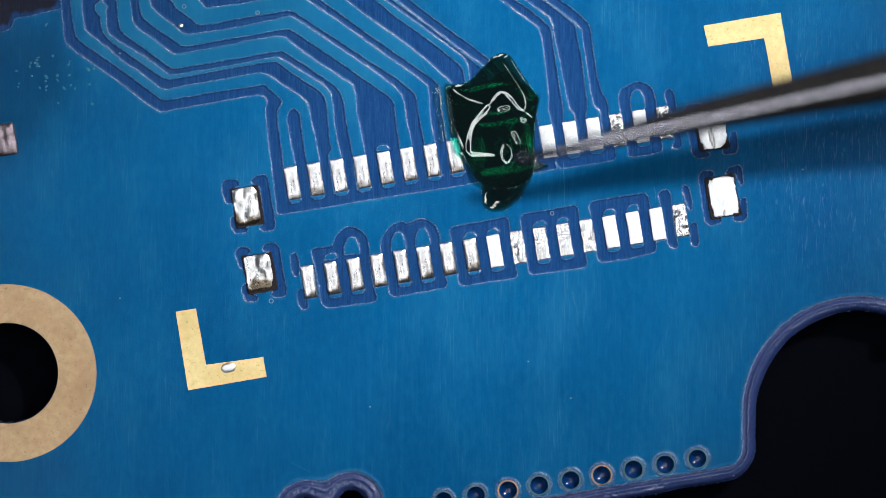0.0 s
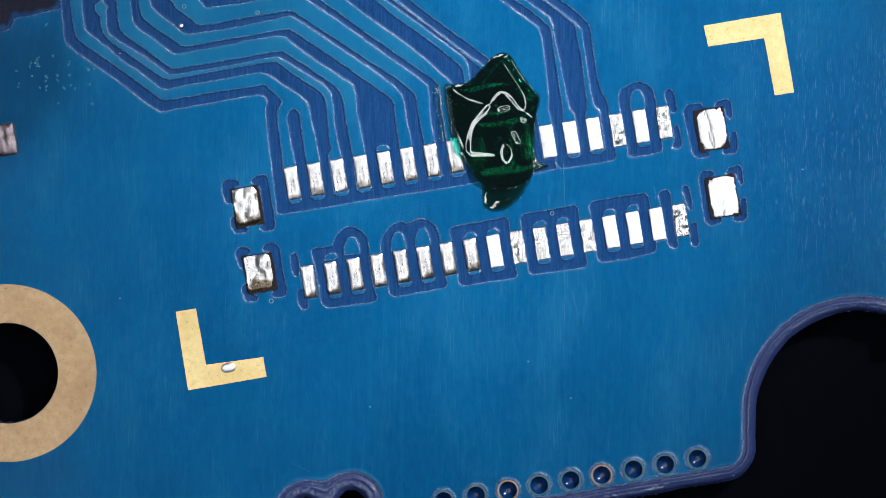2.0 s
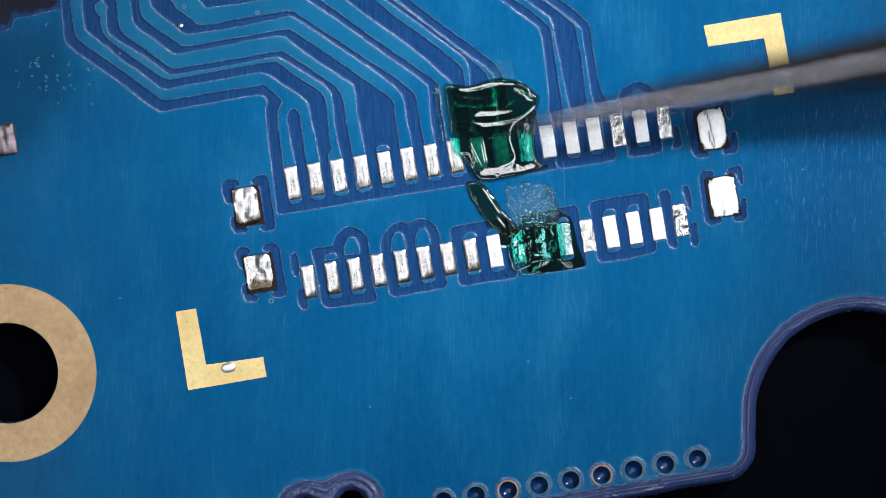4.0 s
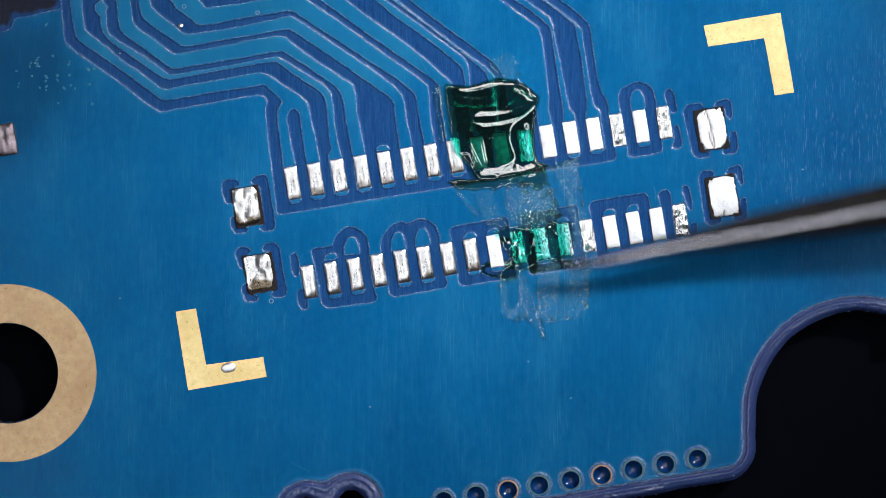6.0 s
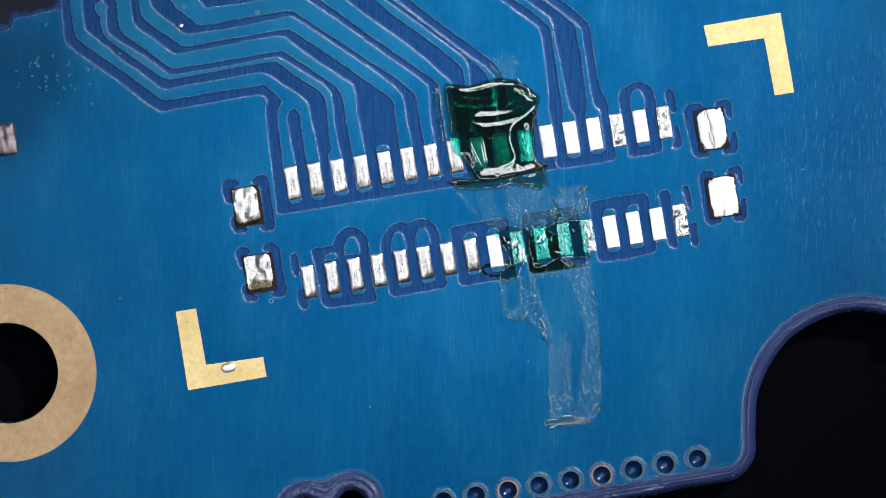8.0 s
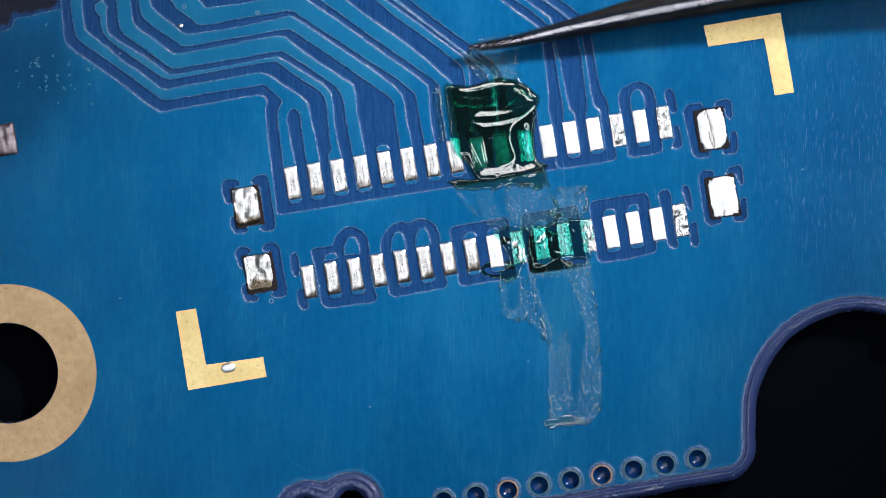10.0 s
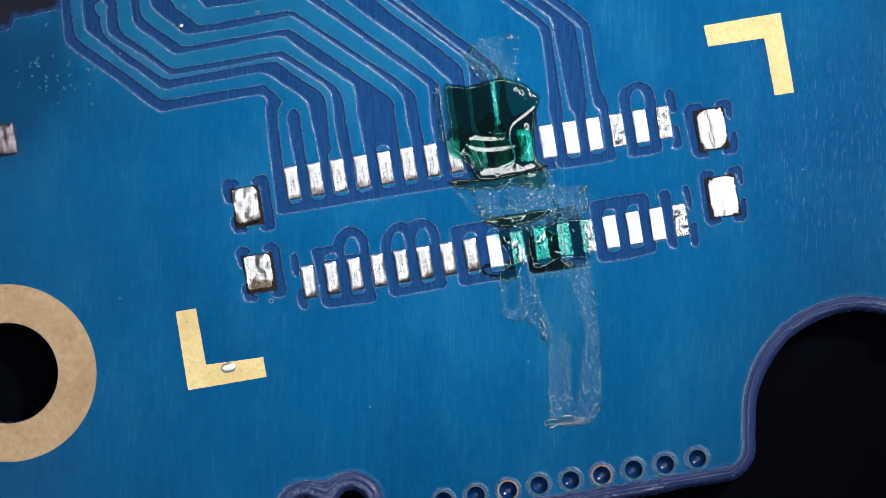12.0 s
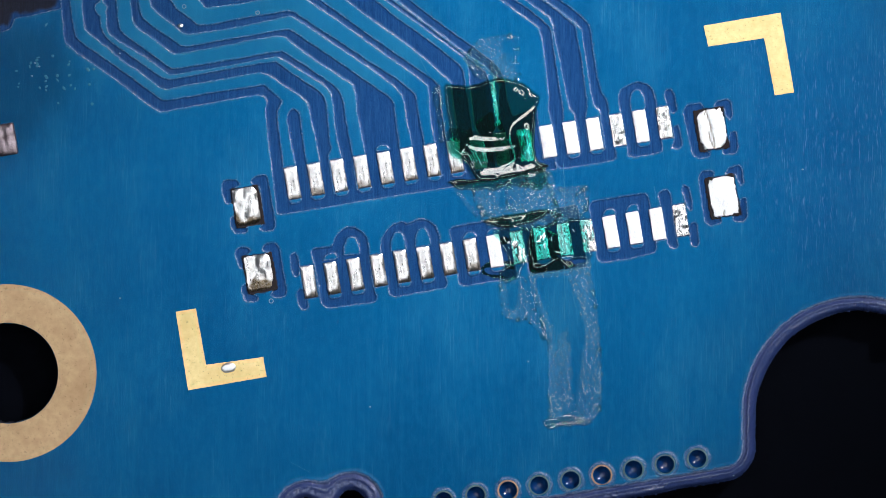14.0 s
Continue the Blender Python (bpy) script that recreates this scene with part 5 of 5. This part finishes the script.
# ---------------------------------------------------------------- scraper
def scraper():
    """A pointed steel scraper, tip at the origin, handle along +x: a dark sloping back, a polished ridge and a narrow dark flank."""
    root = thing("scraper", "dark pointed steel scraper with a polished ridge", "hand tool")
    stations = [0, 0.03, 0.08, 0.2, 0.4, 0.76, 1.2, 1.68, 2.58, 3.5, 4.4, 5.3, 7.1, 9.5, 14.0, 22.0, 34.0, 50.0]
    at = (0, 0.2, 0.76, 1.68, 2.58, 3.5, 4.4, 5.3, 7.1, 14, 50)

    def across(s):
        ridge = np.interp(s, at, (0, -0.01, -0.015, 0.055, 0.10, 0.13, 0.17, 0.22, 0.32, 0.55, 0.9))
        front = np.interp(s, at, (-0.03, -0.10, -0.125, -0.105, -0.095, -0.09, -0.09, -0.10, -0.12, -0.25, -0.6))
        back = np.interp(s, at, (0.03, 0.06, 0.08, 0.20, 0.345, 0.46, 0.54, 0.62, 0.80, 1.3, 2.2))
        thick = 0.05 + 0.12 * min(1.0, s / 1.5) + 0.02 * s
        return float(ridge), float(front), float(back), thick

    def loft(rings):
        bm = bmesh.new()
        rows = [[bm.verts.new(p) for p in ring] for ring in rings]
        count = len(rows[0])
        for p, q in zip(rows, rows[1:]):
            for i in range(count):
                bm.faces.new((p[i - 1], p[i], q[i], q[i - 1]))
        bm.faces.new(rows[0])
        bm.faces.new(rows[-1][::-1])
        bmesh.ops.recalc_face_normals(bm, faces=bm.faces)
        for f in bm.faces:
            f.smooth = True
        return bm

    body, edge = [], []
    for s in stations:
        ridge, front, back, t = across(s)
        body.append([(s, front, 0.15 * t), (s, front + 0.35 * (ridge - front), 0.62 * t), (s, ridge - 0.02, 0.92 * t), (s, ridge + 0.03, 0.92 * t),
                     (s, ridge + 0.55 * (back - ridge), 0.55 * t), (s, back - 0.02, 0.25 * t), (s, back, 0.1 * t), (s, ridge, -0.25 * t)])
        # brighter strip shaped along the blade's highlight, to fit the camera's view
        ry, rz = 0.044 + 0.024 * min(1.0, s / 0.4) + 0.003 * s, 0.020 + 0.012 * min(1.0, s / 0.4)
        edge.append([(s - (0.02 if s == 0 else 0.0), ridge + ry * math.sin(a), 0.92 * t + rz * math.cos(a)) for a in [2 * math.pi * i / 18 for i in range(18)]])
    part("blade", loft(body), BLADE, root, "blackened pitted blade face")
    part("ridge", loft(edge), POLISHED, root, "polished rounded ridge of the blade")
    return root


SCRAPER = scraper()


# ---------------------------------------------------------------- what moves
def held(tip, z, turn, pitch=6.0, roll=0.0):
    """The scraper's pose: its tip's place as it is seen on the board, its height over it and its turns in degrees."""
    k = 1 - z / HEIGHT
    m = Matrix.Translation((tip[0] * k * MM, tip[1] * k * MM, z * MM))
    return m @ pose(0, 0, 0, 0, 0, turn) @ pose(0, 0, 0, 0, -pitch, 0) @ pose(0, 0, 0, roll, 0, 0)


def piece_rows(piece, stops):
    """Rows for a piece of ink: seconds, where its middle lies, its height and its turn."""
    rows = [(t, pose(x * MM, y * MM, z * MM, 0, 0, turn)) for t, (x, y), z, turn in stops]
    if rows[0][0] > 0:
        rows.insert(0, (0.0, rows[0][1]))
    if rows[-1][0] < 14:
        rows.append((14.0, rows[-1][1]))
    walk(piece[0], rows)


def motions():
    away = (34.0, 9.0)
    walk(SCRAPER, [
        (0.0, held((1.161, 1.545), 1.0, 9.2, pitch=7)), (0.1, held((1.008, 1.929), 1.0, 9.5, pitch=7)), (0.2, held((0.998, 1.392), 0.9, 8.5, pitch=7)),
        (0.3, held((1.113, 1.881), 0.9, 7.5, pitch=7)), (0.4, held((1.315, 2.390), 1.0, 6.5, pitch=7)), (0.5, held((1.449, 2.063), 1.0, 7.2, pitch=7)),
        (0.6, held((0.749, 3.157), 0.7, 6.5, pitch=7)), (0.7, held((0.921, 2.601), 0.8, 6.5, pitch=7)), (0.8, held((1.084, 2.121), 1.1, 7.5, pitch=7)),
        (0.9, held((1.353, 2.409), 1.1, 8.5, pitch=7)), (1.0, held((9.271, 4.040), 6.0, 8.5)), (1.1, held(away, 8.0, 9.7)),
        (2.8, held(away, 8.0, 6.7)), (2.9, held((7.831, 5.000), 4.0, 5.7)), (2.96, held((0.269, 3.656), 0.4, 6.7)), (3.0, held((0.298, 3.618), 0.3, 6.8)), (3.1, held((0.365, 3.273), 0.25, 7.2)),
        (3.2, held((0.441, 2.917), 0.2, 7.7)), (3.5, held((0.441, 1.833), 0.2, 7.7)), (3.8, held((0.729, 0.202), 0.2, 6.7)), (4.1, held((1.113, 2.793), 1.0, 7.7)),
        (4.4, held((0.441, 2.889), 0.2, 7.7)), (4.8, held((0.729, 1.065), 0.2, 6.7)), (5.1, held((1.017, 0.393), 0.3, 6.7)),
        (5.3, held((1.689, 1.641), 2.0, 7.2)), (5.4, held((0.298, 1.180), 0.6, 7.2)), (5.47, held((0.029, 1.142), 0.2, 7.2)), (5.5, held((0.010, 1.142), 0.2, 7.2)), (5.6, held((0.019, 1.008), 0.2, 7.2)),
        (5.7, held((0.058, 1.123), 0.2, 7.2)), (5.8, held((0.230, 0.893), 0.2, 7.2)), (5.9, held((0.365, 0.298), 0.2, 8.2)), (5.95, held((2.100, -0.600), 0.6, 8.2)), (6.0, held((2.050, -0.280), 0.6, 7.6)), (6.05, held((1.401, 0.345), 0.5, 8.4)),
        (6.1, held((1.084, 0.729), 0.4, 8.4)), (6.2, held((1.161, 0.278), 0.2, 8.4)), (6.3, held((1.190, -0.163), 0.2, 8.4)), (6.4, held((1.545, -0.470), 0.5, 8.0)),
        (6.45, held((2.700, -0.950), 1.2, 7.4)), (6.55, held((2.300, 0.650), 1.0, 8.0)), (6.6, held((1.545, -0.547), 0.3, 8.0)), (6.7, held((1.545, 0.240), 0.3, 8.6)), (6.8, held((1.833, -0.614), 0.4, 8.0)),
        (6.9, held((1.622, -0.441), 0.3, 8.0)), (7.0, held((1.180, 0.490), 0.2, 5.2)), (7.1, held((1.459, -0.681), 0.2, 8.0)), (7.2, held((2.841, -4.213), 1.0, 6.0)),
        (7.3, held((9.750, -4.981), 5.0, 6.0)), (7.5, held(away, 8.0, 5.6)), (8.8, held(away, 8.0, 7.6)),
        (9.1, held((0.633, 3.637), 0.3, 8.6)), (9.5, held((0.537, 2.985), 0.2, 8.6)), (9.8, held((0.729, 3.656), 0.5, 8.6)), (10.1, held((0.298, 3.177), 0.3, 8.6)),
        (10.3, held((0.192, 2.553), 0.3, 8.6)), (10.4, held((0.096, 2.284), 0.3, 8.6)), (10.5, held((0.125, 2.102), 0.3, 8.6)), (10.6, held((0.192, 1.910), 0.3, 8.6)),
        (10.7, held((0.269, 1.699), 0.3, 8.6)), (10.8, held((0.307, 1.353), 0.3, 8.6)), (10.9, held((0.345, 1.248), 0.25, 8.4)), (11.0, held((0.403, 1.152), 0.25, 8.4)), (11.03, held((0.413, 1.142), 0.25, 8.4)),
        (11.1, held((2.073, -0.998), 1.2, 7.4)), (11.2, held((6.679, -0.566), 5.0, 6.4)), (11.3, held((11.670, 0.106), 8.0, 6.4)), (11.5, held(away, 8.0, 6.4)),
        (14.0, held(away, 8.0, 6.4))])
    pool = (0.806, 2.169)

    def home(piece):
        return piece[1]

    piece_rows(POOL, [(0.0, home(POOL), 0.0, 0), (14.0, home(POOL), 0.0, 0)])
    # the blade pushes the crests down: one stays lower in the pool, the other leaves with the blade
    x0, y0 = home(CREST_B)
    piece_rows(CREST_B, [(0.0, (x0, y0), 0.0, 0), (10.5, (x0, y0), 0.0, 0), (10.7, (x0 - 0.06, y0 - 0.30), 0.0, -4), (10.9, (x0 - 0.12, y0 - 0.44), 0.0, -7)])
    x0, y0 = home(CREST_A)
    stops = [(0.0, (x0, y0), 0.0, 0), (10.2, (x0, y0), 0.0, 0)]
    for t, tip_y in ((10.6, 1.910), (10.8, 1.353), (11.0, 1.152)):
        stops.append((t, (x0 + 0.1, tip_y + 0.02), 0.0, 5))
    piece_rows(CREST_A, stops + [(11.05, (x0 + 0.5, 0.9), 0.1, 6), (11.1, (2.9, -0.9), 1.3, 7), (11.2, (7.4, -0.4), 5.0, 7), (11.3, (12.2, 0.3), 8.0, 6), (11.5, (35.0, 9.2), 8.0, 6)])
    piece_rows(HEAD, [(0.0, (1.017, 2.523), 0.0, -20), (0.3, (1.017, 2.523), 0.0, -20), (0.6, home(HEAD), 0.0, 0), (3.1, home(HEAD), 0.0, 0),
                      (3.6, (0.845, 2.073), -0.066, -15), (4.4, (0.845, 1.977), -0.086, -15)])
    piece_rows(TAIL, [(0.0, home(TAIL), 0.0, 0), (3.4, home(TAIL), 0.0, 0), (3.8, (1.593, 0.010), -0.01, 10), (5.9, (1.593, 0.010), -0.012, 10),
                      (6.05, (1.670, 0.077), -0.05, -10)])
    piece_rows(CROWN, [(0.0, home(CROWN), 0.0, 0), (3.2, home(CROWN), 0.0, 0), (3.5, (0.845, 1.641), 0.0, 5), (3.8, (1.641, 0.086), -0.08, 20), (4.2, (1.689, 0.106), -0.125, 25)])
    piece_rows(STRAND, [(0.0, pool, -0.03, 0), (3.5, pool, -0.03, 0), (3.8, home(STRAND), 0.0, 0), (5.85, home(STRAND), 0.0, 0),
                        (6.0, (1.161, -0.355), -0.06, 50)])
    piece_rows(APRON, [(0.0, pool, -0.04, 0), (5.6, pool, -0.04, 0), (5.8, home(APRON), 0.0, 0)])
    piece_rows(PADS_A, [(0.0, pool, -0.04, 0), (3.5, pool, -0.04, 0), (3.85, (1.545, 0.010), 0.0, 0), (5.9, (1.545, 0.010), 0.0, 0), (6.0, home(PADS_A), 0.0, 0)])
    piece_rows(PADS_B, [(0.0, pool, -0.04, 20), (3.5, pool, -0.04, 20), (3.85, (1.689, 0.058), 0.0, 0), (5.9, (1.689, 0.058), 0.0, 0), (6.3, home(PADS_B), 0.0, 0)])
    piece_rows(EDGE, [(0.0, home(EDGE), 0.0, 0), (14.0, home(EDGE), 0.0, 0)])
    piece_rows(TOP_A, [(0.0, pool, -0.04, 0), (3.6, pool, -0.04, 0), (4.1, home(TOP_A), 0.0, 0)])
    piece_rows(TOP_B, [(0.0, pool, -0.04, 0), (9.0, pool, -0.04, 0), (9.4, home(TOP_B), 0.0, 0)])
    piece_rows(MID_A, [(0.0, pool, -0.04, 0), (3.5, pool, -0.04, 0), (3.8, home(MID_A), 0.0, 0)])
    piece_rows(MID_B, [(0.0, pool, -0.04, 0), (5.75, pool, -0.04, 0), (5.9, home(MID_B), 0.0, 0)])
    piece_rows(MID_C, [(0.0, pool, -0.04, 0), (3.5, pool, -0.04, 0), (3.8, (1.593, 0.701), 0.0, 0), (6.1, (1.593, 0.701), 0.0, 0), (6.25, home(MID_C), 0.0, 0)])
    under = (1.593, 0.058)
    piece_rows(BOX_A, [(0.0, pool, -0.06, 0), (3.5, pool, -0.06, 0), (3.8, under, -0.06, 0), (5.9, under, -0.06, 0), (6.0, home(BOX_A), 0.0, 0)])
    x0, y0 = home(STRIP)
    piece_rows(STRIP, [(0.0, pool, -0.06, 0), (3.5, pool, -0.06, 0), (3.8, under, -0.06, 0), (5.9, under, -0.06, 0), (6.0, (x0 - 0.2, y0 + 1.75), -0.004, 0),
                       (6.45, (x0 - 0.2, y0 + 1.75), -0.004, 0), (6.55, (x0 - 0.25, y0 + 1.44), -0.004, 0), (7.1, (x0 - 0.25, y0 + 1.44), -0.004, 0), (7.2, (x0, y0), 0.0, 0)])
    piece_rows(WIPE, [(0.0, pool, -0.04, 0), (10.95, pool, -0.04, 0), (11.1, home(WIPE), 0.0, 0)])
    piece_rows(LINE, [(0.0, pool, -0.05, 0), (10.95, (0.806, 1.353), -0.05, 0), (11.1, home(LINE), 0.0, 0)])
    for ridge, first, end in ((SCRAPED_A, 6.5, (2.130, -2.964)), (SCRAPED_B, 6.7, (2.072, -2.926))):
        piece_rows(ridge, [(0.0, pool, -0.05, 0), (3.5, pool, -0.05, 0), (3.8, under, -0.05, 0), (first - 0.1, under, -0.05, 0),
                           (first, home(ridge), 0.0, 0), (7.1, home(ridge), 0.0, 0), (7.2, end, 0.0, 4)])


motions()
